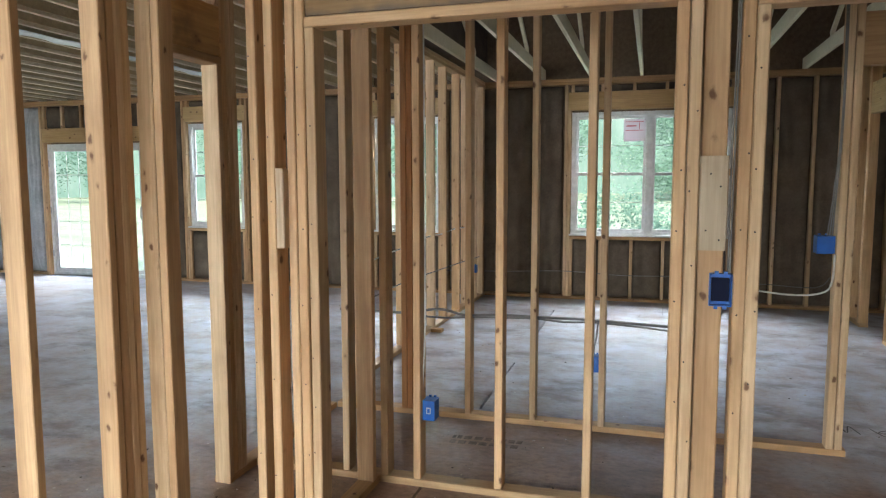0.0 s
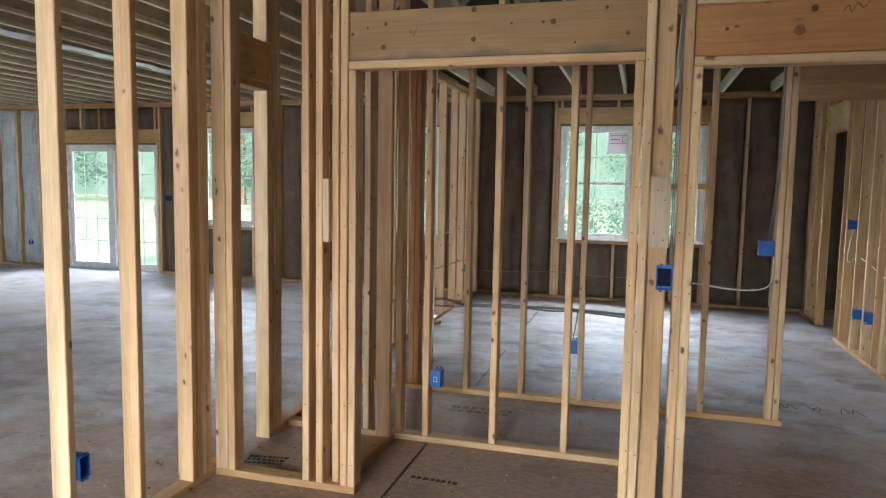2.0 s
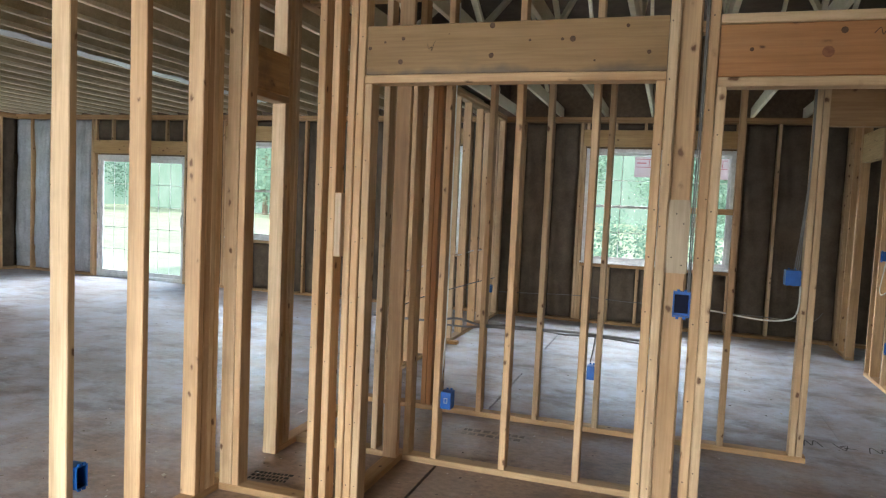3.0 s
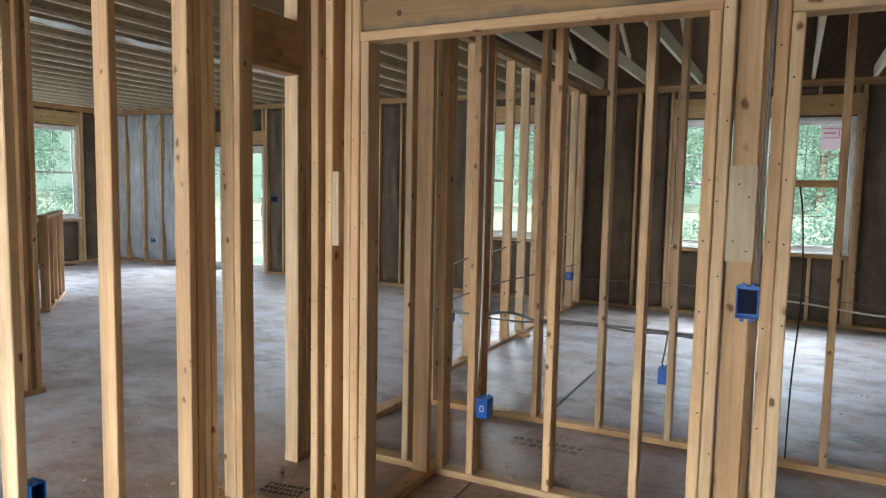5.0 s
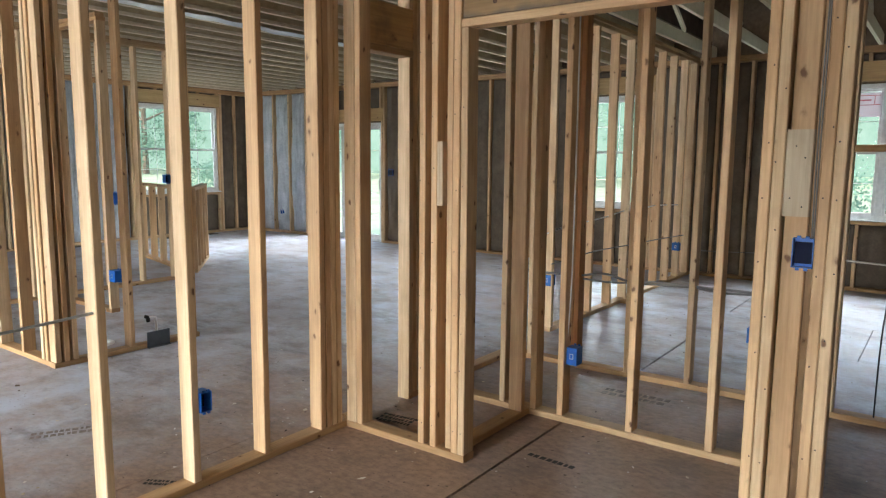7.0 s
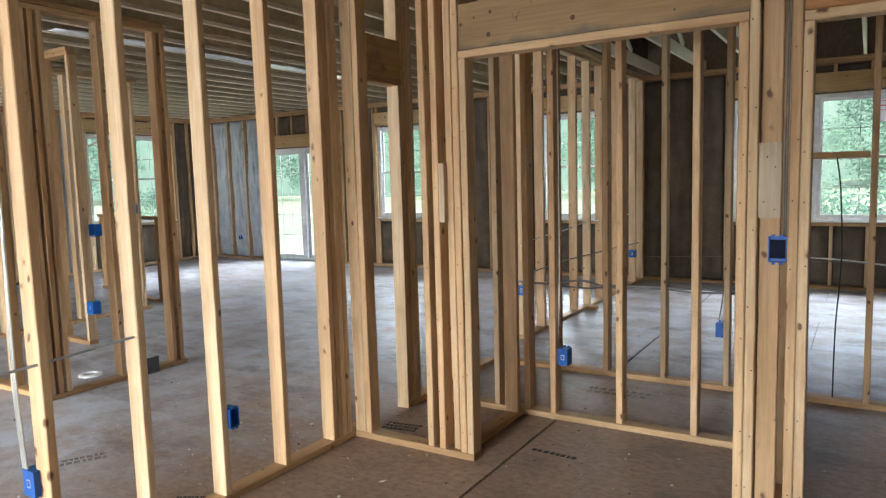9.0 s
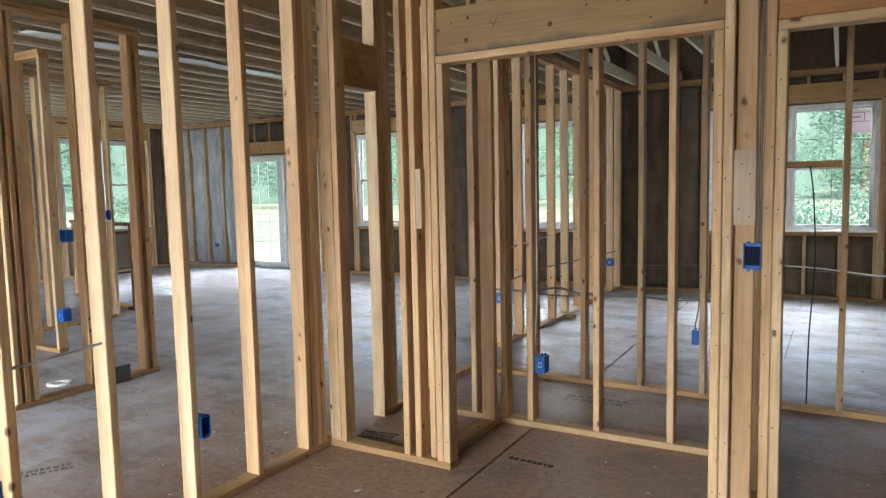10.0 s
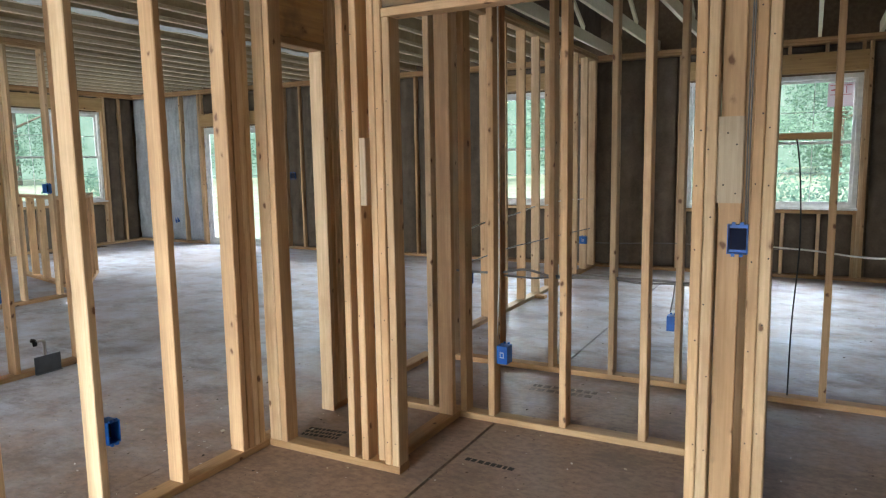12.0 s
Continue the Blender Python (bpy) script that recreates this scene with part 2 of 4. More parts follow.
def box_mesh(sx, sy, sz, mat, variant=0, bevel=0.003):
    """A sawn piece: eased edges, length along z with a slight bow, origin at its centre."""
    key = (round(sx, 3), round(sy, 3), round(sz, 3), mat.name, variant)
    if key in MESHES:
        return MESHES[key]
    rnd = random.Random(repr(key))
    bv = min(bevel, sx * 0.2, sy * 0.2)
    prof = [(sx / 2 - bv, -sy / 2), (sx / 2, -sy / 2 + bv), (sx / 2, sy / 2 - bv), (sx / 2 - bv, sy / 2),
            (-sx / 2 + bv, sy / 2), (-sx / 2, sy / 2 - bv), (-sx / 2, -sy / 2 + bv), (-sx / 2 + bv, -sy / 2)]
    levels = [(-0.5, 0), (0.5, 0)]
    if sz > 1.0:
        levels = [(-0.5, 0), (rnd.uniform(-0.15, 0.15), 1), (0.5, 0)]
    bend = 0.004 if bevel > 0.001 else 0.0
    bow = (rnd.uniform(-bend, bend), rnd.uniform(-bend, bend))
    verts, faces = [], []
    for f, w in levels:
        verts += [(x + w * bow[0], y + w * bow[1], f * sz) for x, y in prof]
    for i in range(len(levels) - 1):
        for j in range(8):
            k = (j + 1) % 8
            faces.append((i * 8 + j, i * 8 + k, i * 8 + 8 + k, i * 8 + 8 + j))
    faces.append(tuple(range(7, -1, -1)))
    faces.append(tuple(range(len(verts) - 8, len(verts))))
    me = bpy.data.meshes.new("sawn_piece")
    me.from_pydata(verts, [], faces)
    me.materials.append(mat)
    MESHES[key] = me
    return me


AXES = {"z": Matrix(((1, 0, 0), (0, 1, 0), (0, 0, 1))), "x": Matrix(((0, 0, 1), (1, 0, 0), (0, 1, 0))), "y": Matrix(((0, 1, 0), (0, 0, 1), (1, 0, 0)))}


def attach(ob, parent, m):
    """Puts ob at the world pose m, under parent if there is one."""
    if parent is not None:
        ob.parent = parent
        base = parent.matrix_basis.copy()
        if parent.parent is not None:
            base = parent.parent.matrix_basis @ base
        ob.matrix_basis = base.inverted() @ m
    else:
        ob.matrix_basis = m
    return ob


def beam(parent, name, x0, x1, y0, y1, z0, z1, mat=None, label="", tilt=0.0):
    """A straight sawn piece that fills the given block, its grain along the longest side."""
    mat = mat or SPRUCE
    d = {"x": abs(x1 - x0), "y": abs(y1 - y0), "z": abs(z1 - z0)}
    axis = max(d, key=d.get)
    sx, sy, sz = {"z": (d["x"], d["y"], d["z"]), "x": (d["y"], d["z"], d["x"]), "y": (d["z"], d["x"], d["y"])}[axis]
    me = box_mesh(sx, sy, sz, mat, random.randrange(4), 0.0008 if mat is SUBFLOOR else 0.0042)
    ob = new(name, me)
    m = Matrix.Translation(((x0 + x1) / 2, (y0 + y1) / 2, (z0 + z1) / 2)) @ AXES[axis].to_4x4()
    if tilt:
        m = m @ pose(0, 0, 0, 0, tilt, 0)
    attach(ob, parent, m)
    if label:
        ob["label"] = label
    return ob


def thing(name, x, y, z, label, category, group="", kind=""):
    ob = new(name)
    ob.empty_display_size = 0.1
    ob.matrix_basis = Matrix.Translation((x, y, z))
    return tagged(ob, label, category, group, kind)


def mesh_part(name, bm, mat, parent, m=None, label="", smooth=False):
    """One bmesh as one mesh object, under parent; its vertices are in world metres unless m is given."""
    me = bpy.data.meshes.new(name)
    bm.normal_update()
    bm.to_mesh(me)
    bm.free()
    me.materials.append(mat)
    if smooth:
        me.polygons.foreach_set("use_smooth", [True] * len(me.polygons))
    ob = new(name, me)
    attach(ob, parent, m or Matrix())
    if label:
        ob["label"] = label
    return ob


def tube(name, pts, radius, mat, parent=None, label=""):
    """A cable or pipe through pts, as a mesh."""
    bm = bmesh.new()
    P = [Vector(p) for p in pts]
    fine = []
    for i in range(len(P) - 1):
        a, b, c, d = P[max(i - 1, 0)], P[i], P[i + 1], P[min(i + 2, len(P) - 1)]
        for s in range(6):
            t = s / 6
            fine.append(0.5 * ((2 * b) + (c - a) * t + (2 * a - 5 * b + 4 * c - d) * t * t + (3 * b - a - 3 * c + d) * t ** 3))
    fine.append(P[-1])
    rings = []
    for i, p in enumerate(fine):
        t = (fine[min(i + 1, len(fine) - 1)] - fine[max(i - 1, 0)]).normalized()
        u = t.orthogonal().normalized() if abs(t.z) > 0.9 else t.cross(Vector((0, 0, 1))).normalized()
        v = t.cross(u)
        rings.append([bm.verts.new(p + radius * (math.cos(k * math.pi / 3) * u + math.sin(k * math.pi / 3) * v)) for k in range(6)])
    for r, s in zip(rings, rings[1:]):
        for k in range(6):
            bm.faces.new((r[k], r[(k + 1) % 6], s[(k + 1) % 6], s[k]))
    bm.faces.new(rings[0][::-1])
    bm.faces.new(rings[-1])
    bmesh.ops.recalc_face_normals(bm, faces=bm.faces)
    return mesh_part(name, bm, mat, parent, None, label, True)


def cuboid(bm, x0, x1, y0, y1, z0, z1):
    v = [bm.verts.new(p) for p in ((x0, y0, z0), (x1, y0, z0), (x1, y1, z0), (x0, y1, z0), (x0, y0, z1), (x1, y0, z1), (x1, y1, z1), (x0, y1, z1))]
    for f in ((3, 2, 1, 0), (4, 5, 6, 7), (0, 1, 5, 4), (1, 2, 6, 5), (2, 3, 7, 6), (3, 0, 4, 7)):
        bm.faces.new([v[i] for i in f])


T, W = 0.038, 0.089   # sawn stud


def wall_x(name, label, x0, x1, y, studs=(), z1=TOP, bottom=True, top=True, gaps=(), depth=W):
    """A stud wall along x whose front face is at y. studs: left edges. gaps: openings without a bottom plate."""
    w = thing(name, (x0 + x1) / 2, y + depth / 2, 0, label, "stud wall", kind="structure")
    if bottom:
        edges = [x0] + [e for g in gaps for e in g] + [x1]
        for a, b in zip(edges[::2], edges[1::2]):
            beam(w, "bottom_plate", a, b, y, y + depth, 0.0, T, PLATE)
    if top:
        beam(w, "top_plate", x0, x1, y, y + depth, z1 - 2 * T, z1 - T - 0.001, PLATE)
        beam(w, "top_plate", x0 + 0.02, x1 - 0.02, y + 0.002, y + depth - 0.002, z1 - T, z1, PLATE)
    for s in studs:
        beam(w, "stud", s, s + T, y, y + depth, T + 0.001, z1 - 2 * T - 0.001, SPRUCE)
    return w


def wall_y(name, label, y0, y1, x, studs=(), z1=TOP, bottom=True, top=True, gaps=(), depth=W):
    """A stud wall along y that fills x to x + depth. studs: near edges."""
    w = thing(name, x + depth / 2, (y0 + y1) / 2, 0, label, "stud wall", kind="structure")
    if bottom:
        edges = [y0] + [e for g in gaps for e in g] + [y1]
        for a, b in zip(edges[::2], edges[1::2]):
            beam(w, "bottom_plate", x, x + depth, a, b, 0.0, T, PLATE)
    if top:
        beam(w, "top_plate", x, x + depth, y0, y1, z1 - 2 * T, z1 - T - 0.001, PLATE)
        beam(w, "top_plate", x + 0.002, x + depth - 0.002, y0 + 0.02, y1 - 0.02, z1 - T, z1, PLATE)
    for s in studs:
        beam(w, "stud", x, x + depth, s, s + T, T + 0.001, z1 - 2 * T - 0.001, SPRUCE)
    return w


def batt(parent, axis, a0, a1, z0, z1, face, mat, sign):
    """A fibre batt pressed between two studs: bulged, creased. face: its middle's place across the wall; sign: the way the room lies."""
    bm = bmesh.new()
    foil = mat is FOIL
    nu, nv = 22 if foil else 10, max(5, int((z1 - z0) * 14))
    rows = []
    seed = Vector((a0 * 3.1, z0 * 1.7, face))
    for j in range(nv + 1):
        v = j / nv
        row = []
        for i in range(nu + 1):
            u = i / nu
            bulge = 0.036 * (1 - (2 * u - 1) ** 4) * min(1, 6 * v, 6 * (1 - v))
            if foil:
                # a full pillow, pinched where two lengths meet near the floor
                pinch = 1 - 0.75 * math.exp(-((v - 0.13) / 0.018) ** 2)
                bulge = 0.062 * (1 - (2 * u - 1) ** 2) ** 0.6 * min(1, 9 * v, 9 * (1 - v)) * pinch
            crease = 0.036 * noise.noise(Vector((u * 3.2, v * (z1 - z0) * 1.3, 0)) + seed) + 0.012 * noise.noise(Vector((u * 6.0, v * (z1 - z0) * 7.0, 4)) + seed)
            if foil:
                crease += 0.03 * abs(noise.noise(Vector((u * 5.5, v * (z1 - z0) * 0.9, 9)) + seed)) - 0.012 + 0.012 * noise.noise(Vector((u * 9, v * (z1 - z0) * 4, 2)) + seed)
            p = face + sign * (bulge + crease)
            a = a0 + (a1 - a0) * u
            z = z0 + (z1 - z0) * v
            row.append(bm.verts.new((a, p, z) if axis == "x" else (p, a, z)))
        rows.append(row)
    for r, s in zip(rows, rows[1:]):
        for i in range(nu):
            bm.faces.new((r[i], r[i + 1], s[i + 1], s[i]))
    back = bmesh.ops.extrude_face_region(bm, geom=bm.faces[:])
    shift = Vector((0, -sign * 0.05, 0)) if axis == "x" else Vector((-sign * 0.05, 0, 0))
    bmesh.ops.translate(bm, vec=shift, verts=[g for g in back["geom"] if isinstance(g, bmesh.types.BMVert)])
    bmesh.ops.recalc_face_normals(bm, faces=bm.faces)
    return mesh_part("insulation_batt", bm, mat, parent, None, "", True)


def outer_wall(name, label, axis, a0, a1, face, sign, openings, mat_of, spacing=0.405):
    """An outer wall along axis with framed openings (a0, a1, z0, z1), sheathing outside and batts between the studs.
    face: inner face; sign: +1 where outside lies towards larger values."""
    D = 0.14
    w = thing(name, *(((a0 + a1) / 2, face + sign * D / 2) if axis == "x" else (face + sign * D / 2, (a0 + a1) / 2)), 0, label, "outer wall", kind="structure")

    def piece(nm, u0, u1, c0, c1, z0, z1, mat):
        lo, hi = sorted((face + sign * c0, face + sign * c1))
        if axis == "x":
            return beam(w, nm, u0, u1, lo, hi, z0, z1, mat)
        return beam(w, nm, lo, hi, u0, u1, z0, z1, mat)

    openings = sorted(openings)
    doors = [o for o in openings if o[2] < 0.1]
    edges = [a0] + [e for o in doors for e in (o[0] - T, o[1] + T)] + [a1]
    for a, b in zip(edges[::2], edges[1::2]):
        piece("bottom_plate", a, b, 0, D, 0, T, PLATE)
    piece("top_plate", a0, a1, 0, D, TOP - 2 * T, TOP - T - 0.001, PLATE)
    piece("top_plate", a0 + 0.03, a1 - 0.03, 0.002, D - 0.002, TOP - T, TOP, PLATE)
    marks = []
    for o in openings:
        u0, u1, z0, z1 = o[:4]
        piece("stud", u0 - T - 0.002, u0 - 0.002, 0, D, T + 0.001 if z0 > 0.1 else 0.0, z1 + 0.02, SPRUCE)
        piece("stud", u1 + 0.002, u1 + T + 0.002, 0, D, T + 0.001 if z0 > 0.1 else 0.0, z1 + 0.02, SPRUCE)
        piece("stud", u0 - 2 * T - 0.004, u0 - T - 0.004, 0, D, T + 0.001, TOP - 2 * T - 0.001, SPRUCE)
        piece("stud", u1 + T + 0.004, u1 + 2 * T + 0.004, 0, D, T + 0.001, TOP - 2 * T - 0.001, SPRUCE)
        piece("header", u0 - T, u1 + T, 0.004, D, z1 + 0.022, z1 + 0.24, YELLOW)
        marks += [(u0 - 2 * T - 0.004, u1 + 2 * T + 0.004, o)]
        n = max(1, int((u1 - u0) / spacing + 0.5))
        for i in range(n + 1):
            u = u0 + (u1 - u0) * i / n - T / 2
            u = min(max(u, u0), u1 - T)
            piece("cripple", u, u + T, 0, D, z1 + 0.242, TOP - 2 * T - 0.001, SPRUCE)
            if z0 > 0.1:
                piece("cripple", u, u + T, 0, D, T + 0.001, z0 - T - 0.012, SPRUCE)
            if i < n:
                ua, ub = u0 + (u1 - u0) * i / n + T / 2 + 0.004, u0 + (u1 - u0) * (i + 1) / n - T / 2 - 0.004
                mt = mat_of((ua + ub) / 2)
                batt(w, axis, ua, ub, z1 + 0.25, TOP - 2 * T - 0.01, face + sign * 0.05, mt, -sign)
                if z0 > 0.1:
                    batt(w, axis, ua, ub, T + 0.01, z0 - T - 0.02, face + sign * 0.05, mt, -sign)
        if z0 > 0.1:
            piece("sill_plate", u0, u1, 0, D, z0 - T - 0.01, z0 - 0.01, PLATE)
    stops = [a0]
    for m0, m1, o in marks:
        stops += [m0, m1]
    stops.append(a1)
    for s0, s1 in zip(stops[::2], stops[1::2]):
        if s1 - s0 < 0.05:
            continue
        n = max(1, round((s1 - s0) / spacing))
        xs = [s0 + (s1 - s0) * i / n for i in range(n + 1)]
        for i in range(n + 1):
            if 0 < i < n:
                piece("stud", xs[i] - T / 2, xs[i] + T / 2, 0, D, T + 0.001, TOP - 2 * T - 0.001, SPRUCE)
            if i < n and xs[i + 1] - xs[i] > 0.08:
                gap = 0.03 if mat_of((xs[i] + xs[i + 1]) / 2) is FOIL else 0.011
                batt(w, axis, xs[i] + T / 2 + gap, xs[i + 1] - T / 2 - gap, T + 0.01, TOP - 2 * T - 0.01, face + sign * 0.05, mat_of((xs[i] + xs[i + 1]) / 2), -sign)
    bm = bmesh.new()
    cuts = sorted({a0 - 0.16, a1 + 0.16, *[e for o in openings for e in o[:2]]})
    lo, hi = sorted((face + sign * D, face + sign * (D + 0.012)))
    for u0, u1 in zip(cuts, cuts[1:]):
        o = [o for o in openings if o[0] <= (u0 + u1) / 2 <= o[1]]
        spans = [(-0.3, o[0][2]), (o[0][3], 4.6)] if o else [(-0.3, 4.6)]
        for z0, z1 in spans:
            if axis == "x":
                cuboid(bm, u0, u1, lo, hi, z0, z1)
            else:
                cuboid(bm, lo, hi, u0, u1, z0, z1)
    mesh_part("sheathing", bm, SHEATH, w)
    return w


def glazed(name, label, axis, a0, a1, z0, z1, face, sign, units=1, door=False):
    """A vinyl window (or sliding door) in an outer wall: frame, sashes with grilles, panes."""
    mid = face + sign * 0.10
    w = thing(name, *(((a0 + a1) / 2, mid) if axis == "x" else (mid, (a0 + a1) / 2)), z0, label, "door" if door else "window", kind="structure")

    def piece(nm, u0, u1, c0, c1, y0, y1, mat=VINYL, parent=w):
        lo, hi = sorted((mid + sign * c0, mid + sign * c1))
        if axis == "x":
            return beam(parent, nm, u0, u1, lo, hi, y0, y1, mat)
        return beam(parent, nm, lo, hi, u0, u1, y0, y1, mat)

    fw = 0.05
    piece("window_frame", a0, a0 + fw, -0.045, 0.045, z0, z1)
    piece("window_frame", a1 - fw, a1, -0.045, 0.045, z0, z1)
    piece("window_frame", a0 + fw, a1 - fw, -0.045, 0.045, z1 - fw, z1)
    piece("window_frame", a0 + fw, a1 - fw, -0.045, 0.045, z0, z0 + fw)
    if not door:
        piece("window_sill", a0 - 0.01, a1 + 0.01, -0.115, -0.046, z0 - 0.008, z0 + 0.014)
    step = (a1 - a0) / units
    for k in range(units):
        u0, u1 = a0 + step * k, a0 + step * (k + 1)
        if k:
            piece("mullion", u0 - 0.035, u0 + 0.035, -0.045, 0.045, z0 + fw, z1 - fw)
        u0, u1 = u0 + (fw if k == 0 else 0.035), u1 - (fw if k == units - 1 else 0.035)
        if door:
            levels, cols, rows, sw = [(z0 + fw, z1 - fw)], 3, 5, 0.065
        else:
            zm = (z0 + z1) / 2
            levels, cols, rows, sw = [(z0 + fw, zm + 0.018), (zm - 0.018, z1 - fw)], 2, 2, 0.036
        for i, (y0, y1) in enumerate(levels):
            off = (0.014 if (i if not door else k) else -0.016)
            c0, c1 = off - 0.013, off + 0.013
            piece("sash", u0, u0 + sw, c0, c1, y0, y1)
            piece("sash", u1 - sw, u1, c0, c1, y0, y1)
            piece("sash", u0 + sw, u1 - sw, c0, c1, y0, y0 + sw)
            piece("sash", u0 + sw, u1 - sw, c0, c1, y1 - sw, y1)
            p = piece("pane", u0 + sw, u1 - sw, off - 0.002, off + 0.002, y0 + sw, y1 - sw, GLASS)
            p.visible_shadow = False
            for c in range(1, cols):
                u = u0 + sw + (u1 - u0 - 2 * sw) * c / cols
                piece("grille", u - 0.0045, u + 0.0045, off - 0.009, off - 0.003, y0 + sw, y1 - sw)
            for r in range(1, rows):
                y = y0 + sw + (y1 - y0 - 2 * sw) * r / rows
                piece("grille", u0 + sw, u1 - sw, off - 0.0095, off - 0.0035, y - 0.0045, y + 0.0045)
    return w


def wire_box(x, y, z, facing, w=0.055, h=0.092, label="blue plastic electrical outlet box nailed to a stud", back=0.07, labelled=False, fill=0.66):
    """An open-fronted electrical box; facing: degrees that its open front turns from -y."""
    b = thing("electrical_box", x, y, z, label, "electrical box", "blue electrical boxes")
    bm = bmesh.new()
    t = 0.003
    cuboid(bm, -w / 2, -w / 2 + t, 0, back, -h / 2, h / 2)
    cuboid(bm, w / 2 - t, w / 2, 0, back, -h / 2, h / 2)
    cuboid(bm, -w / 2 + t, w / 2 - t, 0, back, -h / 2, -h / 2 + t)
    cuboid(bm, -w / 2 + t, w / 2 - t, 0, back, h / 2 - t, h / 2)
    cuboid(bm, -w / 2 + t, w / 2 - t, back - t, back, -h / 2 + t, h / 2 - t)
    for sx in (-1, 1):
        cuboid(bm, sx * w * 0.2 - 0.006, sx * w * 0.2 + 0.006, -0.001, 0.008, h / 2, h / 2 + 0.009)
        cuboid(bm, sx * w * 0.2 - 0.006, sx * w * 0.2 + 0.006, -0.001, 0.008, -h / 2 - 0.009, -h / 2)
    m = pose(x, y, z, 0, 0, facing)
    mesh_part("shell", bm, BLUE, b, m)
    # near-black block: the shade and wires inside the box, put in as colour
    bm = bmesh.new()
    cuboid(bm, -w * (0.6 - 0.4 * fill), w * (0.6 - 0.4 * fill), back * fill, back - t - 0.001, -h * 0.36, h * 0.36)
    mesh_part("wire_fold", bm, DARKBLUE, b, m, "dark block for the shade and wires inside the box")
    if labelled:
        bm = bmesh.new()
        cuboid(bm, -0.011, 0.011, back, back + 0.001, -0.016, 0.016)
        mesh_part("label_plate", bm, PAPER, b, m, "small white maker's plate")
        bm = bmesh.new()
        cuboid(bm, -0.007, 0.007, back + 0.001, back + 0.002, -0.011, 0.011)
        mesh_part("label_centre", bm, BLUE, b, m)
    return b


# ---- outside ----
GRASS = mottled("meadow_grass", (0.18, 0.23, 0.14), (0.31, 0.34, 0.23), 0.8, 0.9, 0.6)
LEAF, ln, ll, lb = material("leaves", 0.6)
lv, _ = coords(ln, ll, (1, 1, 1))
lf = noise_of(ln, ll, lv, 1.6, 5)
lcol = ramp(ln, ll, lf, [(0.3, (0.15, 0.25, 0.18)), (0.7, (0.2, 0.31, 0.24))])
ll.new(lcol, lb.inputs["Base Color"])
lt, lmix = ln.new("ShaderNodeBsdfTranslucent"), ln.new("ShaderNodeMixShader")
ll.new(lcol, lt.inputs[0])
lmix.inputs[0].default_value = 0.55
lb.inputs["Specular IOR Level"].default_value = 0.08
ll.new(lb.outputs[0], lmix.inputs[1])
ll.new(lt.outputs[0], lmix.inputs[2])
ll.new(lmix.outputs[0], ln["Material Output"].inputs["Surface"])
# backdrop woods: daylight and haze put in as emission over a near-black base
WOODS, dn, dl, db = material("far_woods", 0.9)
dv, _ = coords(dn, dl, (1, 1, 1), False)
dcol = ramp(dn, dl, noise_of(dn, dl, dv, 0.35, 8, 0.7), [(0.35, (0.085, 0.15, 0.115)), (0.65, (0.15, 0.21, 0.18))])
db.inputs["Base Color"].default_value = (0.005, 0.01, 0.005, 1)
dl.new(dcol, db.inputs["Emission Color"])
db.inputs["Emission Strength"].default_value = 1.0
BARK = mottled("bark", (0.09, 0.065, 0.045), (0.18, 0.14, 0.1), 12, 0.9, 0.6, 5, (1, 1, 0.2))

bm = bmesh.new()
ring = [bm.verts.new((0, 0, -0.45))]
for r in (10, 25, 60, 150, 400, 1500):
    ring.append([bm.verts.new((r * math.cos(a * math.pi / 24), r * math.sin(a * math.pi / 24), -0.45 + 0.012 * min(r, 150) * (0.4 + 0.5 * math.sin(a * 0.7)) * (r > 20))) for a in range(48)])
for a in range(48):
    bm.faces.new((ring[0], ring[1][a], ring[1][(a + 1) % 48]))
    for i in range(1, 6):
        bm.faces.new((ring[i][a], ring[i + 1][a], ring[i + 1][(a + 1) % 48], ring[i][(a + 1) % 48]))
tagged(mesh_part("ground", bm, GRASS, None), "sunlit green meadow around the house", "ground", kind="structure")


